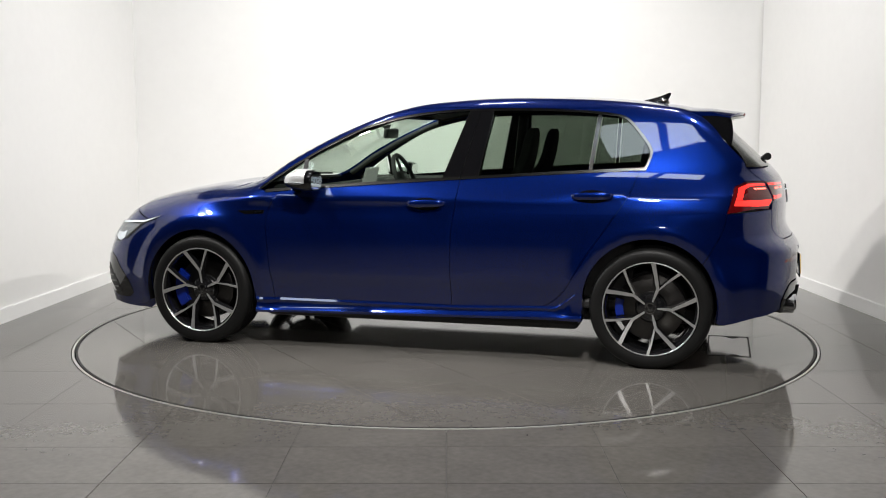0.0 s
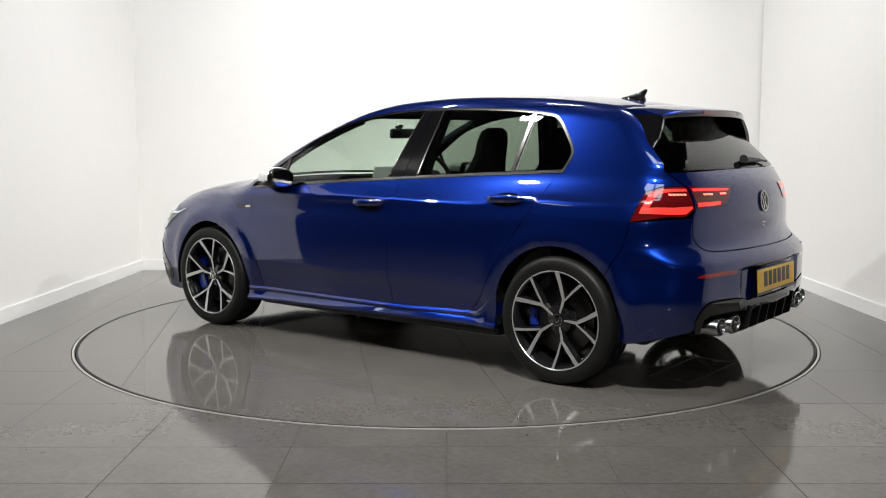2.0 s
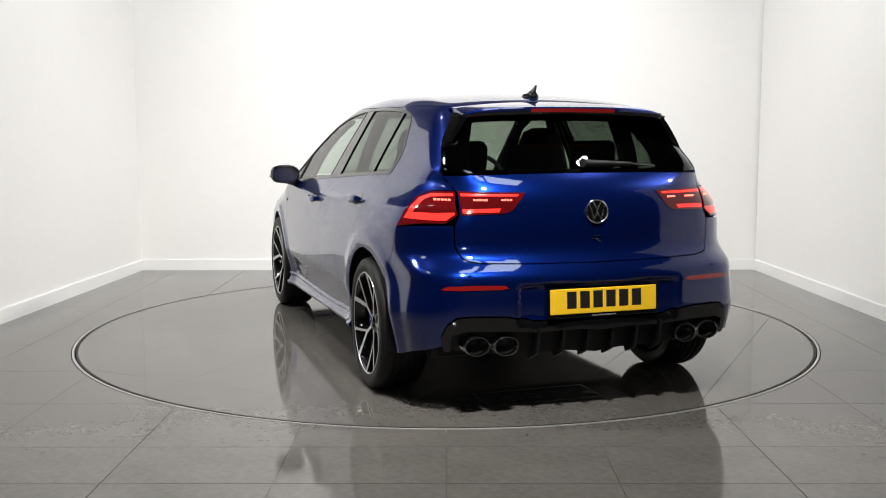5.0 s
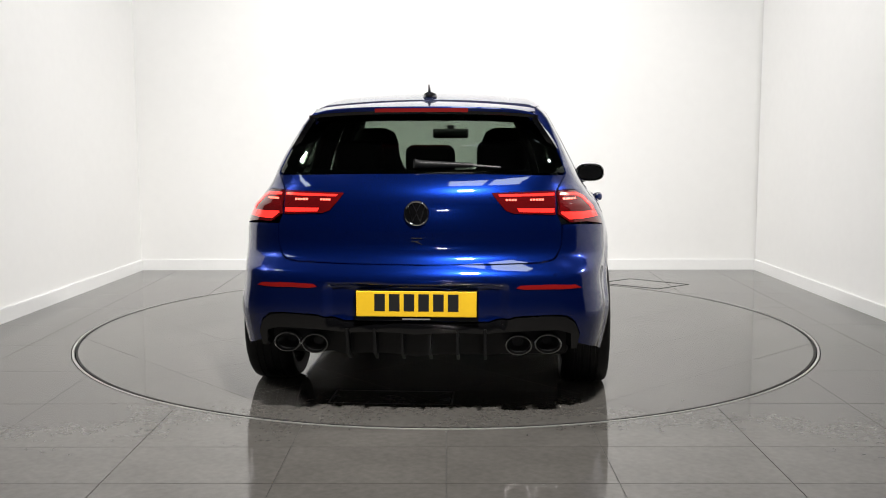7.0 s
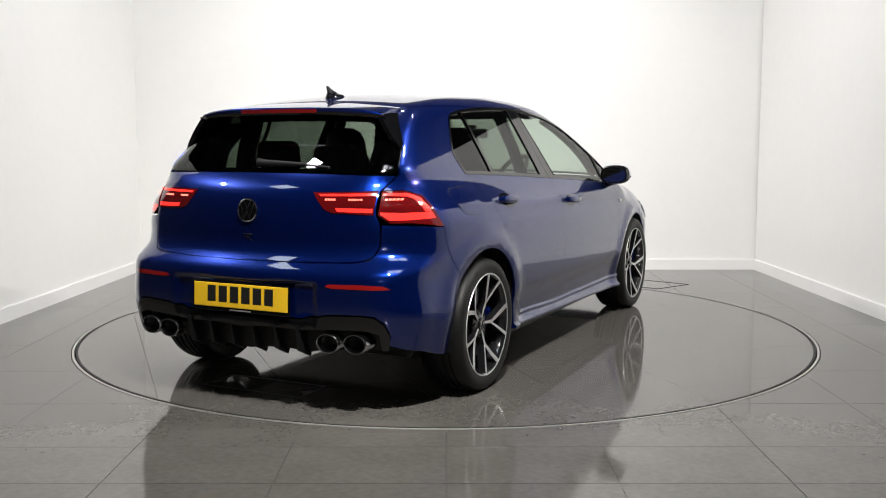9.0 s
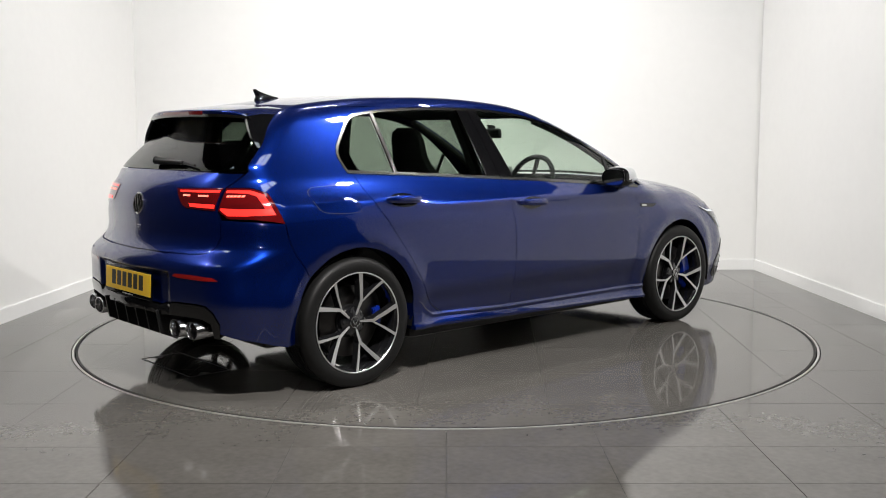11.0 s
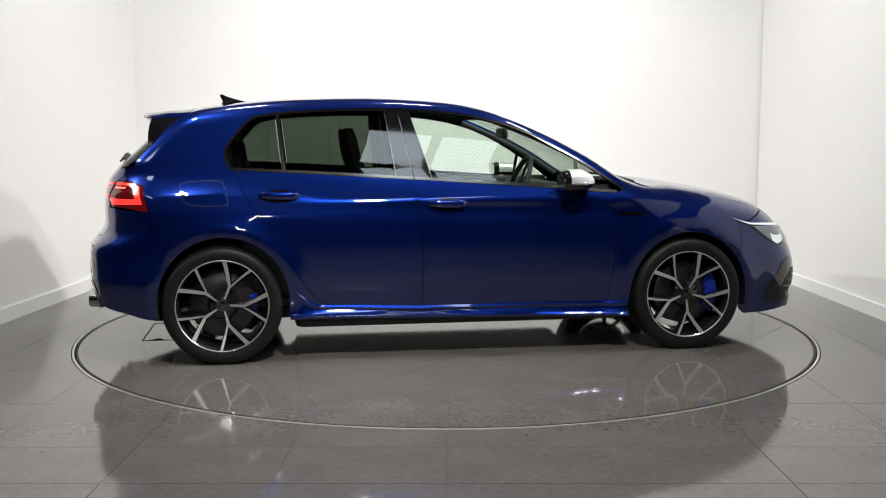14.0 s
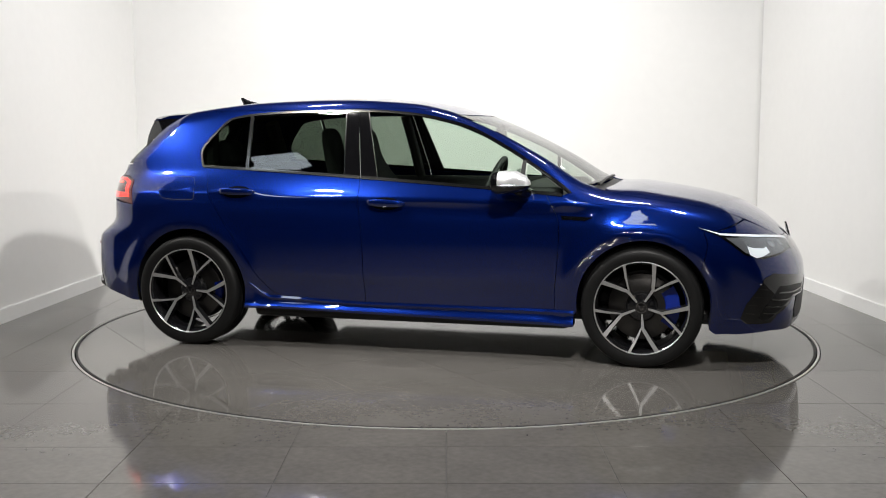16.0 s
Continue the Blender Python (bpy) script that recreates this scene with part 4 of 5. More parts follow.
def rear_lamp(s):
    lo = panel("rear_lamp", outer_pts, M_REDLENS, CAR, s, "tail", 0.001, 0.003, 0.02, 0.014, "red rear lamp with glowing light guides")
    glow = lambda pts, how, par, m=M_REDGLOW, lift=0.0045: panel("light_guide", pts, m, par, s, how, 0, lift, 0.015, 0.003)
    # C-shaped guide of the outer unit
    glow(np.concatenate([on_rear([(0.622, 0.977), (0.695, 0.976)]), on_side([(-1.742, 0.955), (-1.752, 0.938)]), on_rear([(0.70, 0.962), (0.622, 0.967)])]), "tail", lo)
    glow(np.concatenate([on_side([(-1.724, 0.866)]), on_rear([(0.728, 0.862), (0.664, 0.862), (0.627, 0.889), (0.627, 0.897), (0.700, 0.893)]), on_side([(-1.770, 0.893), (-1.732, 0.895)])]), "tail", lo)
    glow(np.concatenate([on_side([(-1.745, 0.953), (-1.733, 0.896), (-1.762, 0.896), (-1.778, 0.950)])]), "tail", lo)
    li = panel("rear_lamp_inner", on_rear(inner_pts), M_REDLENS, CAR, s, "rear", 0.001, 0.003, 0.02, 0.012, "red inner rear lamp")
    glow(on_rear([(0.596, 0.978), (0.352, 0.974), (0.36, 0.965), (0.596, 0.967)]), "rear", li)
    glow(on_rear([(0.596, 0.913), (0.435, 0.915), (0.445, 0.899), (0.596, 0.895)]), "rear", li)
    for y0, n, par, how in ((0.385, 4, li, "rear"), (0.49, 5, li, "rear"), (0.635, 5, lo, "tail")):
        for k in range(n):
            y = y0 + k * 0.0125
            panel("diode", on_rear([(y, 0.955), (y + 0.009, 0.955), (y + 0.009, 0.947), (y, 0.947)]), M_REDSPOT, par, s, how, 0, 0.0048, 0.02, 0.002)
    return lo


sides(rear_lamp)

# ---- roof, windscreen, bonnet, nose ----
roof_half = [(0.335, 0.0), (0.325, 0.2), (0.30, 0.4), (0.25, 0.572)] + [tuple(q) for q in ROOF_SEAM[1:]] + [(-1.50, 0.3), (-1.50, 0.0)]
ROOF = panel("roof", on_top(roof_half + [(x, -y) for x, y in roof_half[::-1]]), M_PAINT, CAR, how="top")
ws_half = [(1.085, 0.0), (1.075, 0.3), (1.03, 0.6), (1.005, 0.68)] + [tuple(q) for q in SCREEN_EDGE[1:]] + [(0.305, 0.4), (0.33, 0.2), (0.34, 0.0)]
panel("windscreen", on_top(ws_half + [(x, -y) for x, y in ws_half[::-1]]), M_GLASS, CAR, how="top", lift=-0.002, flange=0.005, label="clear windscreen")
bon = [(1.15, 0.0), (1.13, 0.4), (1.10, 0.66)] + [tuple(q) for q in BONNET_EDGE if q[0] > 1.11]
BONNET = panel("bonnet", on_top(bon + [(x, -y) for x, y in bon[::-1]]), M_PAINT, CAR, how="top", grid=0.03)
cowl = [(1.09, 0.0), (1.08, 0.3), (1.035, 0.6), (1.02, 0.68), (1.10, 0.68), (1.135, 0.4), (1.155, 0.0)]
panel("wiper_cowl", on_top(cowl + [(x, -y) for x, y in cowl[::-1]]), M_BLACK, CAR, how="top", lift=-0.012)
for s, y0, y1 in ((1, 0.50, -0.12), (-1, -0.08, -0.62)):
    pts = [on_top([(1.10 - 0.03 * abs(y) , y)])[0] + np.array((-0.02, 0, 0.012)) for y in np.linspace(y0, y1, 10)]
    part("windscreen_wiper", tube_bm(pts, 0.008, 6), M_BLACK, CAR)

arch_f = on_side(arc(*ARCH_F, ARCH_RAD, ANG_F, -14, 14))
half = np.concatenate([on_side(list(SEAM_F)), arch_f, on_side([(1.665, 0.205), (1.70, 0.180), (1.80, 0.180), (1.90, 0.190)]), on_nose([(0.70, 0.200), (0.5, 0.206), (0.25, 0.208), (0, 0.208)])])
tops = [tuple(q) for q in BONNET_EDGE if q[0] > 1.90]
topb = np.concatenate([on_top(tops[::-1]), on_top([(1.83, 0.668)]), on_side([(1.70, 0.735)])])
topb = topb + np.array((0.004, 0, -0.001))
outline = np.concatenate([half, (half * flipy)[::-1][1:], (topb * flipy)[::-1], topb[1:]])
NOSEP = panel("front_bumper", outline, M_PAINT, CAR, how="front")


def headlamp(s):
    pts = np.concatenate([on_side([(1.59, 0.752), (1.705, 0.724), (1.84, 0.717)]), on_nose([(0.64, 0.706), (0.50, 0.692), (0.385, 0.676), (0.40, 0.640), (0.48, 0.622), (0.646, 0.600)]), on_side([(1.918, 0.586), (1.83, 0.612), (1.714, 0.700)])])
    base = panel("headlamp", pts, M_GLOSSBLACK, CAR, s, "front", 0.001, 0.002, 0.02, 0.02, "clear headlamp with a white light strip")
    bowl = np.concatenate([on_side([(1.735, 0.700), (1.84, 0.700)]), on_nose([(0.64, 0.688), (0.50, 0.674), (0.42, 0.664), (0.43, 0.645), (0.49, 0.633), (0.64, 0.612)]), on_side([(1.915, 0.598), (1.84, 0.622)])])
    panel("lamp_bowl", bowl, M_LAMPBOWL, base, s, "front", 0, 0.0035, 0.02, 0.002, "grey lamp bowl")
    drl = np.concatenate([on_side([(1.60, 0.749), (1.705, 0.7215), (1.84, 0.714)]), on_nose([(0.64, 0.703), (0.50, 0.689), (0.39, 0.674), (0.40, 0.664), (0.50, 0.679), (0.64, 0.692)]), on_side([(1.84, 0.703), (1.71, 0.712)])])
    panel("light_strip", drl, M_DRL, base, s, "front", 0, 0.005, 0.02, 0.002, "white daytime light strip")
    hook = np.concatenate([on_side([(1.845, 0.655), (1.875, 0.645)]), on_nose([(0.735, 0.640), (0.715, 0.648), (0.715, 0.618)]), on_side([(1.925, 0.600), (1.895, 0.594), (1.86, 0.612)])])
    panel("light_hook", hook, M_DRL, base, s, "front", 0, 0.005, 0.012, 0.002, "white light signature")
    for y in (0.67, 0.57):
        o = on_nose([(y + 0.022 * math.cos(a), 0.658 + 0.018 * math.sin(a)) for a in np.linspace(0, 2 * math.pi, 17)[:-1]])
        panel("projector", o, M_LAMPIN, base, s, "front", 0, 0.0055, 0.015, 0.002, "silvered projector")
    panel("lens", pts, M_LENS, base, s, "front", 0.002, 0.009, 0.02, 0.004, "clear lamp lens")
    frame_pts = np.concatenate([on_side([(1.824, 0.270), (1.849, 0.349), (1.94, 0.489)]), on_nose([(0.741, 0.512), (0.60, 0.492), (0.42, 0.468), (0.33, 0.430), (0.37, 0.366), (0.58, 0.372), (0.70, 0.288), (0.717, 0.246)]), on_side([(1.854, 0.243)])])
    g = panel("air_intake", frame_pts, M_GLOSSBLACK, CAR, s, "front", 0, 0.003, 0.02, 0.008, "gloss black air intake surround")
    hole = np.concatenate([on_side([(1.915, 0.283), (1.951, 0.347)]), on_nose([(0.714, 0.443), (0.56, 0.436), (0.40, 0.420), (0.40, 0.375), (0.60, 0.384), (0.68, 0.330), (0.735, 0.262)]), on_side([(1.93, 0.262)])])
    panel("intake_mesh", hole, M_BLACK, g, s, "front", 0, 0.0045, 0.02, 0.003, "black intake opening")
    for z, y0, y1 in ((0.405, 0.44, 0.72), (0.370, 0.63, 0.745), (0.335, 0.68, 0.755), (0.300, 0.71, 0.755)):
        panel("intake_blade", on_nose([(y0, z - 0.006), (y1, z), (y1, z + 0.008), (y0, z + 0.002)]), M_TRIM, g, s, "front", 0, 0.009, 0.02, 0.006)
    for x, z in ((1.85, 0.30), (1.862, 0.345), (1.885, 0.39), (1.91, 0.43)):
        panel("intake_blade", on_side([(x, z), (x + 0.045, z - 0.004), (x + 0.045, z + 0.001), (x, z + 0.005)]), M_TRIM, g, s, "front", 0, 0.005, 0.02, 0.003)


sides(headlamp)
low_g = on_nose(mirror_outline([(0, 0.235), (0.5, 0.24), (0.54, 0.30), (0.5, 0.42), (0, 0.44)]))
panel("lower_grille", low_g, M_BLACK, NOSEP, how="nose", lift=0.003, label="black lower grille")
up_g = on_nose(mirror_outline([(0, 0.60), (0.45, 0.615), (0.48, 0.66), (0, 0.665)]))
panel("upper_grille", up_g, M_GLOSSBLACK, NOSEP, how="nose", lift=0.003, label="gloss black upper grille")
part("badge", lathe_bm([(0.001, 0.0), (0.062, 0.0), (0.062, 0.010), (0.001, 0.014)], 32, Matrix.Translation(on_nose([(0, 0.665)])[0] + (0.004, 0, 0)) @ Matrix.Rotation(radians(75), 4, "Y"), closed=False), M_GLOSSBLACK, NOSEP, smooth=True)

# aerial
bm = bmesh.new()
rings = []
for dz, cx, a_, b_ in ((-0.008, -1.270, 0.080, 0.038), (0.004, -1.270, 0.078, 0.036), (0.014, -1.274, 0.068, 0.030), (0.021, -1.288, 0.056, 0.012), (0.036, -1.314, 0.036, 0.007), (0.051, -1.336, 0.020, 0.005), (0.064, -1.348, 0.009, 0.003)):
    zr = float(on_top([(cx, 0)])[0][2])
    rings.append([bm.verts.new((cx + a_ * math.cos(t), b_ * math.sin(t), zr + dz)) for t in np.linspace(0, 2 * math.pi, 21)[:-1]])
for a, c in zip(rings, rings[1:]):
    for k in range(20):
        bm.faces.new((a[k], a[(k + 1) % 20], c[(k + 1) % 20], c[k]))
bm.faces.new(rings[-1])
part("roof_aerial", bm, M_GLOSSBLACK, CAR, "gloss black shark-fin aerial", smooth=True)

# underbody and cabin shell
part("belly_pan", box_bm(1.86, 1.60, 0.10, pose(0.0, 0, 0.225), 0.03), M_BLACK, CAR)
part("underbody", box_bm(3.55, 1.36, 0.09, pose(0.05, 0, 0.255), 0.03), M_BLACK, CAR)
part("engine_bay", box_bm(0.80, 1.06, 0.40, pose(1.50, 0, 0.46), 0.05), M_BLACK, CAR)
part("boot_tub", box_bm(0.42, 1.04, 0.44, pose(-1.76, 0, 0.54), 0.05), M_BLACK, CAR)
part("cabin_floor", box_bm(2.1, 1.55, 0.06, pose(-0.15, 0, 0.32), 0.02), M_CABIN, CAR)
for s in (1, -1):
    bm = box_bm(2.1, 0.05, 0.60, pose(-0.17, s * 0.74, 0.65), 0.02)
    part("door_card", bm, M_CABIN, CAR)
part("parcel_shelf", box_bm(0.50, 1.14, 0.03, pose(-1.55, 0, 0.985), 0.01), M_CABIN, CAR)
hl = [(0.24, 0.0), (0.2, 0.52), (-0.4, 0.54), (-1.0, 0.53), (-1.45, 0.49), (-1.45, 0.0)]
panel("headliner", on_top(hl + [(x, -y) for x, y in hl[::-1]]), M_HEADLINER, CAR, how="top", lift=-0.035, flange=0.01)
for s in (1, -1):
    for a, c, r in (((-0.30, 0.665, 0.95), (-0.37, 0.52, 1.36), 0.035), ((-1.30, 0.575, 1.0), (-1.34, 0.46, 1.32), 0.05)):
        part("pillar_lining", tube_bm([Vector(a) * 1, (Vector(a) + Vector(c)) / 2 + Vector((0, 0.012, 0)), Vector(c)] if s > 0 else [Vector((a[0], -a[1], a[2])), Vector(((a[0] + c[0]) / 2, -(a[1] + c[1]) / 2 - 0.012, (a[2] + c[2]) / 2)), Vector((c[0], -c[1], c[2]))], r, 8), M_CABIN, CAR, smooth=True)

for s in (1, -1):
    ap = on_top([(x - 0.015, y + 0.004) for x, y in SCREEN_EDGE[2:]])
    ap = (ap - normals_at(ap) * 0.034) * (1, s, 1)
    part("pillar_lining", tube_bm([tuple(p) for p in ap], 0.020, 8), M_CABIN, CAR, smooth=True)


def seat(x, y):
    ob = empty("front_seat")
    ob.parent = CAR
    ob.matrix_basis = pose(x, y, 0)
    part("cushion", box_bm(0.50, 0.50, 0.18, pose(0.05, 0, 0.48, 0, -6, 0), 0.06, 3), M_SEAT, ob, smooth=True)
    bm = bmesh.new()
    prof = [(0.30, 0.24, 0.09), (0.26, 0.26, 0.11), (0.16, 0.26, 0.10), (0.05, 0.25, 0.10), (-0.04, 0.21, 0.09), (-0.08, 0.155, 0.08), (-0.10, 0.135, 0.075), (-0.115, 0.13, 0.07), (-0.125, 0.11, 0.06), (-0.13, 0.06, 0.04)]
    zs = [0.50, 0.58, 0.72, 0.86, 0.98, 1.06, 1.12, 1.20, 1.25, 1.275]
    rings = []
    for (dx, w, t), z in zip(prof, zs):
        ring = []
        for k in range(16):
            a = 2 * math.pi * k / 16
            cx, sx = math.cos(a), math.sin(a)
            ring.append(bm.verts.new((dx - 0.42 + math.copysign(abs(cx) ** 0.6, cx) * t * 0.5, math.copysign(abs(sx) ** 0.6, sx) * w, z)))
        rings.append(ring)
    for a, c in zip(rings, rings[1:]):
        for k in range(16):
            bm.faces.new((a[k], a[(k + 1) % 16], c[(k + 1) % 16], c[k]))
    bm.faces.new(rings[0])
    bm.faces.new(rings[-1])
    part("backrest", bm, M_SEAT, ob, smooth=True)


seat(-0.05, 0.37)
seat(-0.05, -0.37)
bench = empty("rear_bench")
bench.parent = CAR
part("cushion", box_bm(0.5, 1.25, 0.16, pose(-0.85, 0, 0.50), 0.05, 3), M_SEAT, bench, smooth=True)
part("backrest", box_bm(0.14, 1.25, 0.58, pose(-1.18, 0, 0.76, 0, -16, 0), 0.05, 3), M_SEAT, bench, smooth=True)
for y in (-0.36, 0.0, 0.36):
    part("headrest", box_bm(0.09, 0.25, 0.17, pose(-1.27, y, 1.12 if y else 1.10, 0, -10, 0), 0.04, 3), M_SEAT, bench, smooth=True)
part("dashboard", box_bm(0.42, 1.30, 0.20, pose(0.74, 0, 0.83, 0, 8, 0), 0.07, 3), M_CABIN, CAR, smooth=True)
part("display", box_bm(0.015, 0.24, 0.15, pose(0.54, 0.02, 0.955, 0, -15, 0), 0.005), M_SCREEN, CAR, "lit centre display")
wheel_r = empty("steering_wheel")
wheel_r.parent = CAR
wheel_r.matrix_basis = pose(0.42, -0.37, 0.93, 0, -68, 0)
ringp = [(0.18 + 0.016 * math.cos(a), 0.016 * math.sin(a)) for a in np.linspace(0, 2 * math.pi, 9)[:-1]]
part("rim", lathe_bm(ringp, 36), M_CABIN, wheel_r, smooth=True)
part("boss", box_bm(0.14, 0.16, 0.05, pose(0, 0, -0.02), 0.02), M_CABIN, wheel_r, smooth=True)
for a in (0, 90, 180):
    part("spoke", box_bm(0.11, 0.03, 0.015, pose(0, 0, 0, 0, 0, a + 0) @ pose(0.115, 0, -0.005), 0.005), M_CABIN, wheel_r)
part("rear_view_mirror", box_bm(0.03, 0.24, 0.065, pose(0.40, 0, 1.245, 0, -8, 0), 0.015, 3), M_CABIN, CAR, smooth=True)
part("mirror_stalk", tube_bm([(0.41, 0, 1.25), (0.425, 0, 1.275), (0.43, 0, 1.295)], [0.012, 0.02, 0.03], 8), M_CABIN, CAR)


def door_mirror(s):
    ob = empty("door_mirror")
    ob.parent = CAR
    bm = bmesh.new()
    rings = []
    for x, w, h, cz, cy in ((0.535, 0.083, 0.052, 0.980, 0.945), (0.555, 0.095, 0.060, 0.981, 0.945), (0.60, 0.096, 0.062, 0.984, 0.943), (0.65, 0.086, 0.058, 0.986, 0.935), (0.70, 0.064, 0.038, 0.980, 0.925), (0.722, 0.034, 0.018, 0.974, 0.918)):
        rings.append([bm.verts.new((x, s * (cy + w * math.copysign(abs(math.cos(a)) ** 0.75, math.cos(a))), cz + h * math.copysign(abs(math.sin(a)) ** 0.75, math.sin(a)))) for a in np.linspace(0, 2 * math.pi, 25)[:-1]])
    for a, c in zip(rings, rings[1:]):
        for k in range(24):
            bm.faces.new((a[k], a[(k + 1) % 24], c[(k + 1) % 24], c[k]))
    bm.faces.new(rings[0])
    bm.faces.new(rings[-1])
    low = bm.copy()
    bmesh.ops.bisect_plane(bm, geom=bm.verts[:] + bm.edges[:] + bm.faces[:], plane_co=(0, 0, 0.968), plane_no=(0, 0, 1), clear_inner=True)
    bmesh.ops.bisect_plane(bm, geom=bm.verts[:] + bm.edges[:] + bm.faces[:], plane_co=(0.565, 0, 0), plane_no=(1, 0, 0), clear_inner=True)
    bmesh.ops.bisect_plane(low, geom=low.verts[:] + low.edges[:] + low.faces[:], plane_co=(0, 0, 0.966), plane_no=(0, 0, 1), clear_outer=True)
    back = bmesh.new()
    rim2 = []
    for x, w, h in ((0.533, 0.082, 0.051), (0.548, 0.0935, 0.0580), (0.566, 0.0950, 0.0605)):
        rim2.append([back.verts.new((x, s * (0.945 + w * math.copysign(abs(math.cos(a)) ** 0.75, math.cos(a))), 0.981 + h * math.copysign(abs(math.sin(a)) ** 0.75, math.sin(a)))) for a in np.linspace(0, 2 * math.pi, 25)[:-1]])
    for a, c in zip(rim2, rim2[1:]):
        for k in range(24):
            back.faces.new((a[k], a[(k + 1) % 24], c[(k + 1) % 24], c[k]))
    part("mirror_rim", back, M_GLOSSBLACK, ob, "gloss black mirror rim", smooth=True)
    part("mirror_cap", bm, M_MATTCHROME, ob, "matt silver mirror cap", smooth=True)
    part("mirror_housing", low, M_GLOSSBLACK, ob, "gloss black lower housing", smooth=True)
    gp = [(0.078 * math.copysign(abs(math.cos(a)) ** 0.75, math.cos(a)), 0.045 * math.copysign(abs(math.sin(a)) ** 0.75, math.sin(a))) for a in np.linspace(0, 2 * math.pi, 25)[:-1]]
    part("mirror_bezel", prism_bm([(1.10 * x, 1.12 * y) for x, y in gp], 0.006, Matrix.Translation((0.538, s * 0.945, 0.980)) @ Matrix.Rotation(radians(-90), 4, "Y") @ Matrix.Rotation(radians(90), 4, "Z")), M_GLOSSBLACK, ob)
    part("mirror_glass", prism_bm(gp, 0.002, Matrix.Translation((0.5315, s * 0.945, 0.980)) @ Matrix.Rotation(radians(-90), 4, "Y") @ Matrix.Rotation(radians(90), 4, "Z")), M_CHROME, ob, "mirror glass")
    part("mirror_stem", tube_bm([(0.70, s * 0.80, 0.915), (0.69, s * 0.86, 0.925), (0.66, s * 0.91, 0.945)], [0.034, 0.03, 0.034], 10), M_GLOSSBLACK, ob, smooth=True)
    part("indicator", box_bm(0.09, 0.010, 0.012, pose(0.625, s * 1.030, 0.968, 0, 0, -s * 14), 0.004), M_LAMPIN, ob, "clear indicator strip")


sides(door_mirror)

# ---- wheels ----


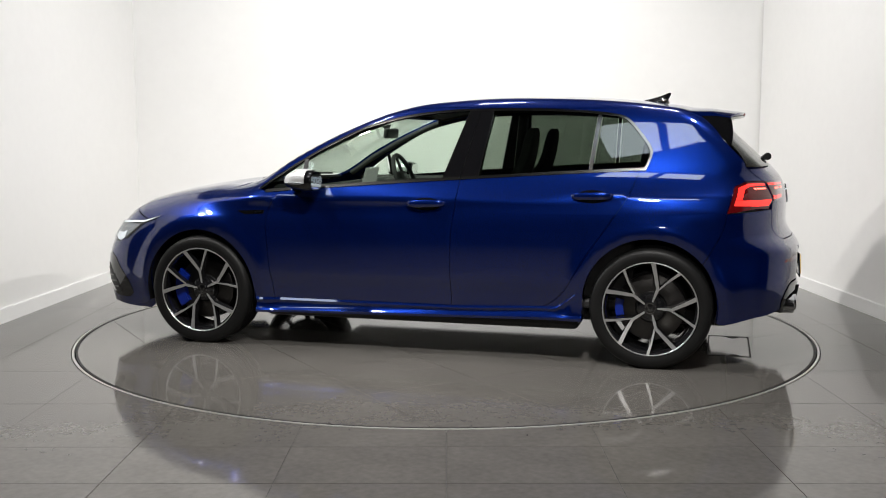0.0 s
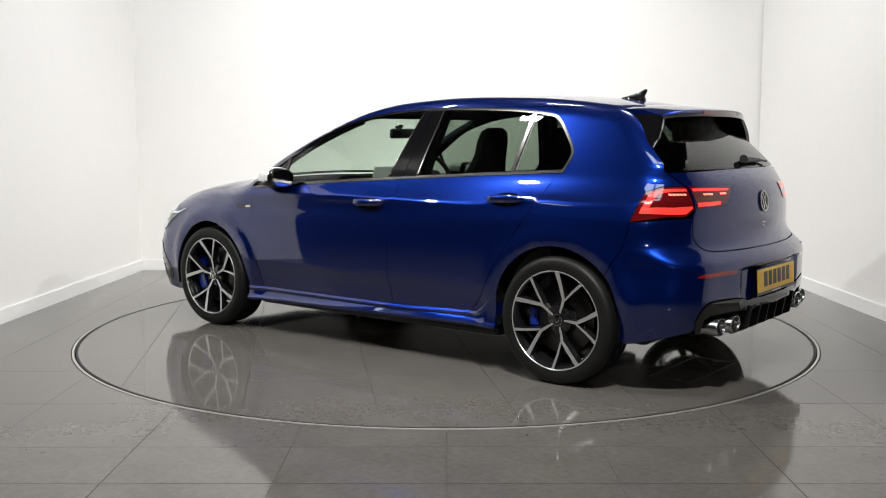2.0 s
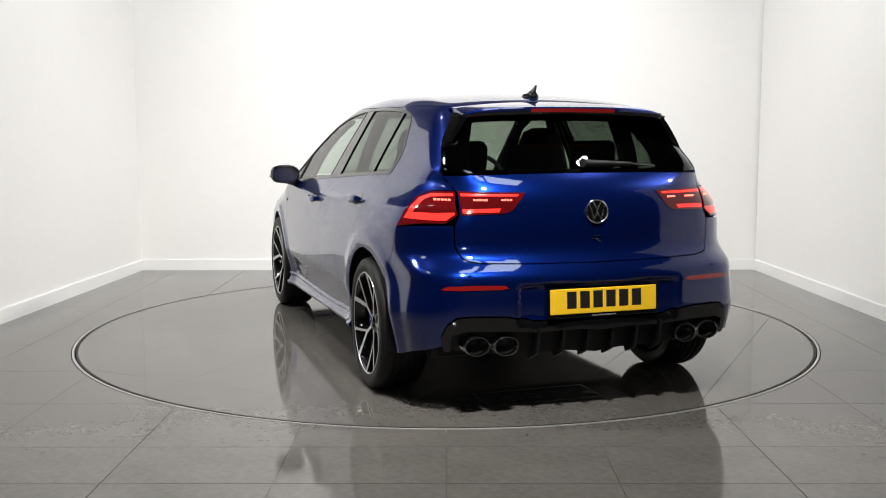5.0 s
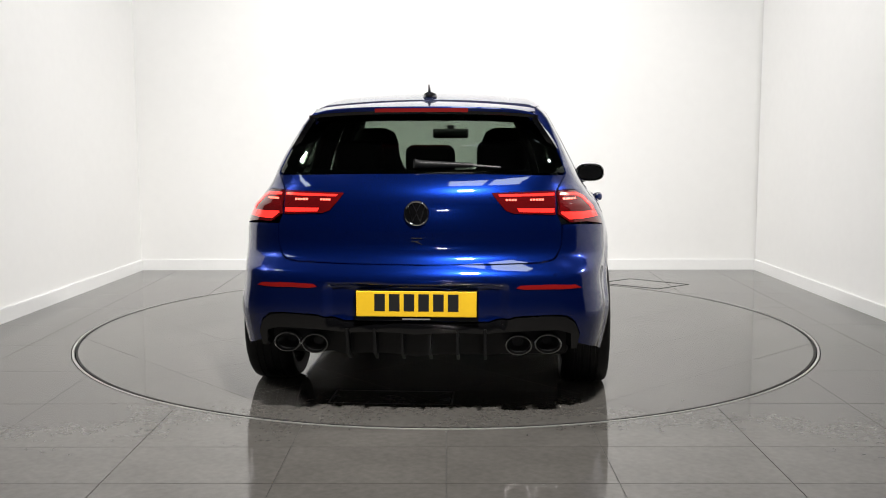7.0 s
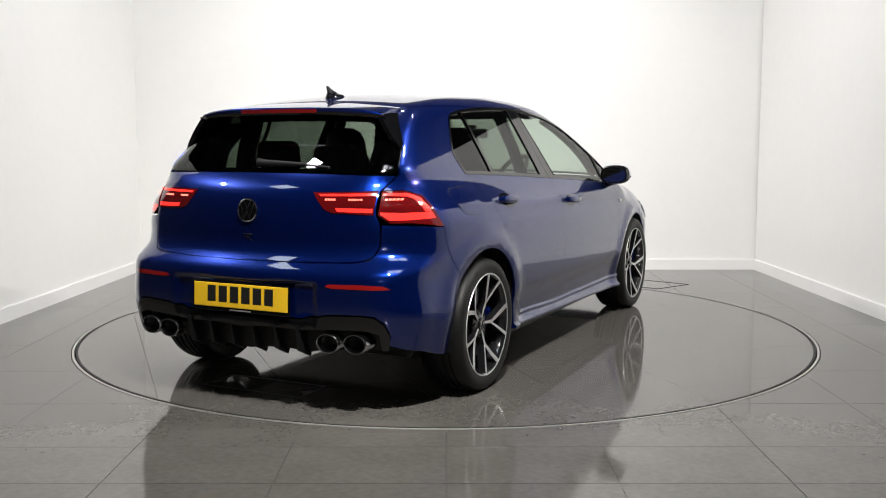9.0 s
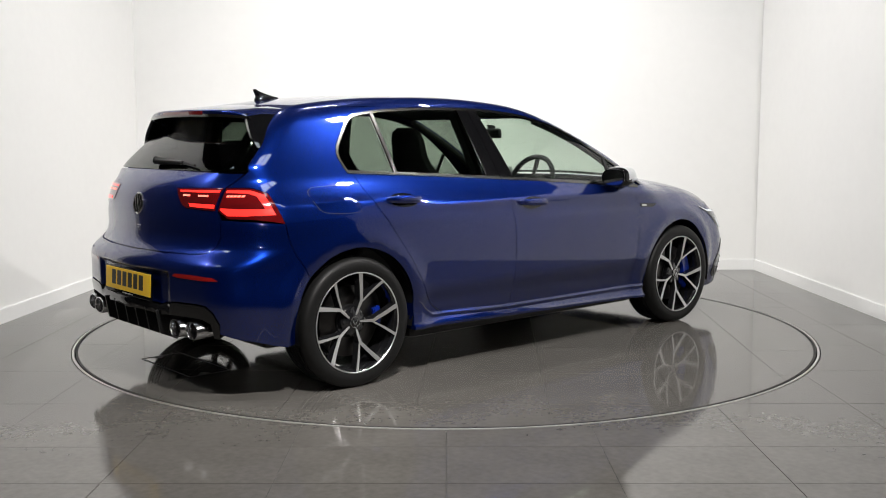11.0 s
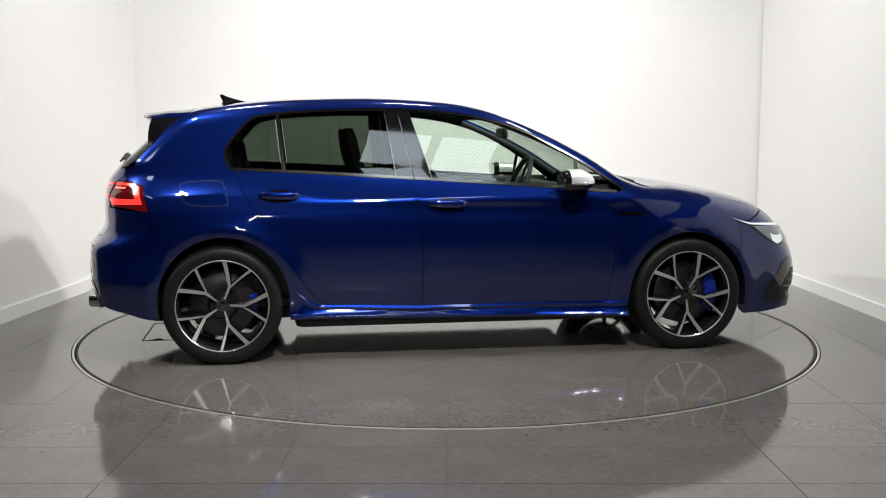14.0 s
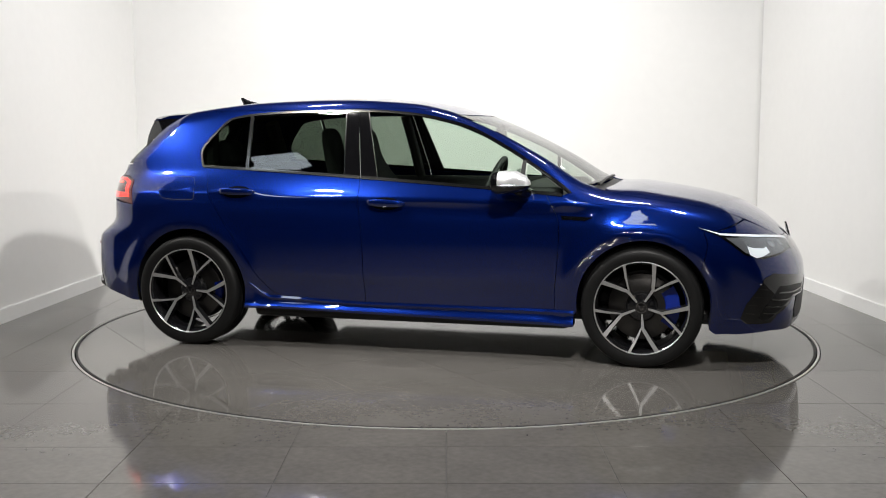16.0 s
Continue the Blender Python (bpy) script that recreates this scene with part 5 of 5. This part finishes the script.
def wheel_at(x, s, front, phase):
    """Built with its axis along y, outer face towards +y, then turned to its side."""
    ob = empty("wheel")
    ob.parent = CAR
    m = pose(x, s * 0.770, WHEEL_R - 0.002) @ (Matrix.Identity(4) if s > 0 else Matrix.Rotation(math.pi, 4, "Z"))
    ob.matrix_basis = m
    up = Matrix.Rotation(radians(-90), 4, "X")      # local z of a lathe becomes the axle, outwards
    R = WHEEL_R
    prof = [(0.248, 0.100), (0.253, 0.108), (0.275, 0.114), (0.300, 0.112), (0.312, 0.104), (0.319, 0.090), (R, 0.072)]
    tread = []
    for zc in (0.05, 0.02, -0.02, -0.05):
        tread += [(R, zc + 0.006), (R - 0.006, zc + 0.005), (R - 0.006, zc - 0.005), (R, zc - 0.006)]
    prof += tread + [(R, -0.072), (0.319, -0.09), (0.30, -0.112), (0.27, -0.112), (0.246, -0.10)]
    part("tyre", lathe_bm(prof, 72, up), M_TYRE, ob, "black low-profile tyre", smooth=True)
    part("rim", lathe_bm([(0.247, 0.104), (0.2505, 0.108), (0.2475, 0.109), (0.240, 0.103), (0.232, 0.088), (0.226, 0.02), (0.224, -0.10), (0.230, -0.10), (0.236, 0.02), (0.240, 0.09)], 72, up), M_RIMBLACK, ob, "gloss black rim", smooth=True)
    part("rim_edge", lathe_bm([(0.2475, 0.1092), (0.2505, 0.1082), (0.2495, 0.1105), (0.2462, 0.1112), (0.2435, 0.108)], 72, up), M_SILVER, ob, "machined rim edge", smooth=True)
    part("hub", lathe_bm([(0.001, 0.074), (0.030, 0.074), (0.048, 0.070), (0.070, 0.060), (0.075, 0.03), (0.001, 0.02)], 40, up, closed=False), M_RIMBLACK, ob, smooth=True)
    part("centre_cap", lathe_bm([(0.001, 0.0795), (0.026, 0.079), (0.031, 0.077), (0.031, 0.07)], 32, up, closed=False), M_GLOSSBLACK, ob, "black centre cap", smooth=True)
    part("cap_ring", lathe_bm([(0.026, 0.0795), (0.029, 0.0792), (0.029, 0.081), (0.026, 0.081)], 32, up), M_CHROME, ob)
    for a in (-1, 1):
        part("cap_bar", box_bm(0.004, 0.034, 0.002, up @ pose(0.009 * a, 0, 0.0805, 0, 0, 24 * a)), M_CHROME, ob)
    # five forked spokes: a stem that runs on into a broad arm, with a slimmer arm branching off
    for k in range(5):
        base = phase + 72 * k
        for arm_pts, arm_w, bits in (
                ([(0.036, 2), (0.075, 1), (0.112, 0.5), (0.130, 5), (0.180, 11.8), (0.2475, 17.2)], [0.0044, 0.0068, 0.0082, 0.0088, 0.0095, 0.0116], "main"),
                ([(0.112, -4.0), (0.130, -6.5), (0.180, -12.5), (0.2475, -17.8)], [0.0034, 0.0048, 0.0058, 0.0076], "branch")):
            body_bm, face_bm = bmesh.new(), bmesh.new()
            L = []
            for (r, a), w in zip(arm_pts, arm_w):
                an = radians(base + a)
                z = 0.072 + 0.036 * ((r - 0.036) / 0.2115) ** 1.3
                L.append((Vector((r * math.cos(an), r * math.sin(an), z)), w))
            for bm_, dz0, dz1, grow in ((body_bm, -0.036, -0.0005, 1.0), (face_bm, -0.0004, 0.0016, 0.0)):
                rings = []
                for n, (c, w) in enumerate(L):
                    d = (L[min(n + 1, len(L) - 1)][0] - L[max(n - 1, 0)][0])
                    t = Vector((-d.y, d.x, 0)).normalized()
                    o = Vector((0, 0, 1))
                    wl, wt = w + grow * 0.006, w + grow * 0.0018
                    rings.append([bm_.verts.new(c + t * wl + o * dz0), bm_.verts.new(c + t * wt + o * dz1), bm_.verts.new(c - t * wt + o * dz1), bm_.verts.new(c - t * wl + o * dz0)])
                for a_, c_ in zip(rings, rings[1:]):
                    for j in range(4):
                        bm_.faces.new((a_[j], a_[(j + 1) % 4], c_[(j + 1) % 4], c_[j]))
                bm_.faces.new(rings[0])
                bm_.faces.new(rings[-1])
                bmesh.ops.transform(bm_, matrix=up, verts=bm_.verts)
            part("spoke", body_bm, M_RIMBLACK, ob)
            part("spoke_face", face_bm, M_SILVER, ob, "machined silver spoke face")
        an = radians(base + 36)
        part("wheel_bolt", lathe_bm([(0.001, 0.070), (0.010, 0.070), (0.011, 0.066), (0.011, 0.05)], 8, up @ Matrix.Translation((0.056 * math.cos(an), 0.056 * math.sin(an), 0)), closed=False), M_RIMBLACK, ob)
    part("brake_disc", lathe_bm([(0.085, 0.028), (0.175, 0.028), (0.178, 0.026), (0.178, 0.0), (0.085, 0.0)], 56, up), M_DISC, ob, "steel brake disc", smooth=True)
    part("disc_bell", lathe_bm([(0.001, 0.036), (0.08, 0.036), (0.085, 0.03), (0.085, 0.0)], 32, up, closed=False), M_BLACK, ob, smooth=True)
    # caliper: on the trailing edge at the front axle, leading edge at the rear
    sgn = s
    bm = bmesh.new()
    a0, a1 = (-36, 36) if front else (-14, 18)
    ri, ro = (0.125, 0.200) if front else (0.145, 0.188)
    outer_a, inner_a = arc(0, 0, ro, a0, a1, 10), arc(0, 0, ri, a1, a0, 10)
    prism_bm(outer_a + inner_a, 0.032, pose(0, 0, 0.016), bm)
    es = [e for e in bm.edges if all(v.co.z > 0.04 for v in e.verts)]
    bmesh.ops.bevel(bm, geom=es, offset=0.007, segments=2, affect="EDGES")
    bmesh.ops.transform(bm, matrix=up @ (Matrix.Identity(4) if sgn > 0 else Matrix.Rotation(math.pi, 4, "Z")), verts=bm.verts)
    part("brake_caliper", bm, M_BLUECAL, ob, "blue painted brake caliper", smooth=True)
    part("backing", lathe_bm([(0.001, -0.06), (0.185, -0.06), (0.185, -0.065), (0.001, -0.065)], 40, up, closed=False), M_BLACK, ob)


for x, s, front, phase in ((AXLE, 1, True, 276), (-AXLE, 1, False, 250), (AXLE, -1, True, 238), (-AXLE, -1, False, 249)):
    wheel_at(x, s, front, phase)


# ---- what moves ----
TURN = [(0.0, 164.73), (0.5, 159.49), (1.0, 153.50), (1.5, 148.15), (2.0, 142.22), (2.5, 136.97), (3.0, 131.00), (3.5, 125.80), (4.0, 119.84), (4.2, 117.58), (6.3, 94.43), (6.5, 92.20), (7.0, 86.22),
        (7.5, 80.98), (8.0, 75.07), (8.5, 69.89), (9.0, 63.89), (9.2, 61.64), (11.3, 37.84), (11.5, 35.45), (12.0, 30.04), (12.5, 25.02), (13.0, 19.55), (13.5, 14.30), (14.0, 8.83), (14.5, 3.58),
        (15.0, -2.08), (15.5, -7.81), (16.0, -13.64)]


def motions():
    walk(TABLE, [(t, pose(0, 0, 0, rz=a)) for t, a in TURN])
    walk(CAR, [(t, pose(0, 0, 0.001, rz=a) @ pose(-0.0355, -0.011, 0)) for t, a in TURN])


motions()
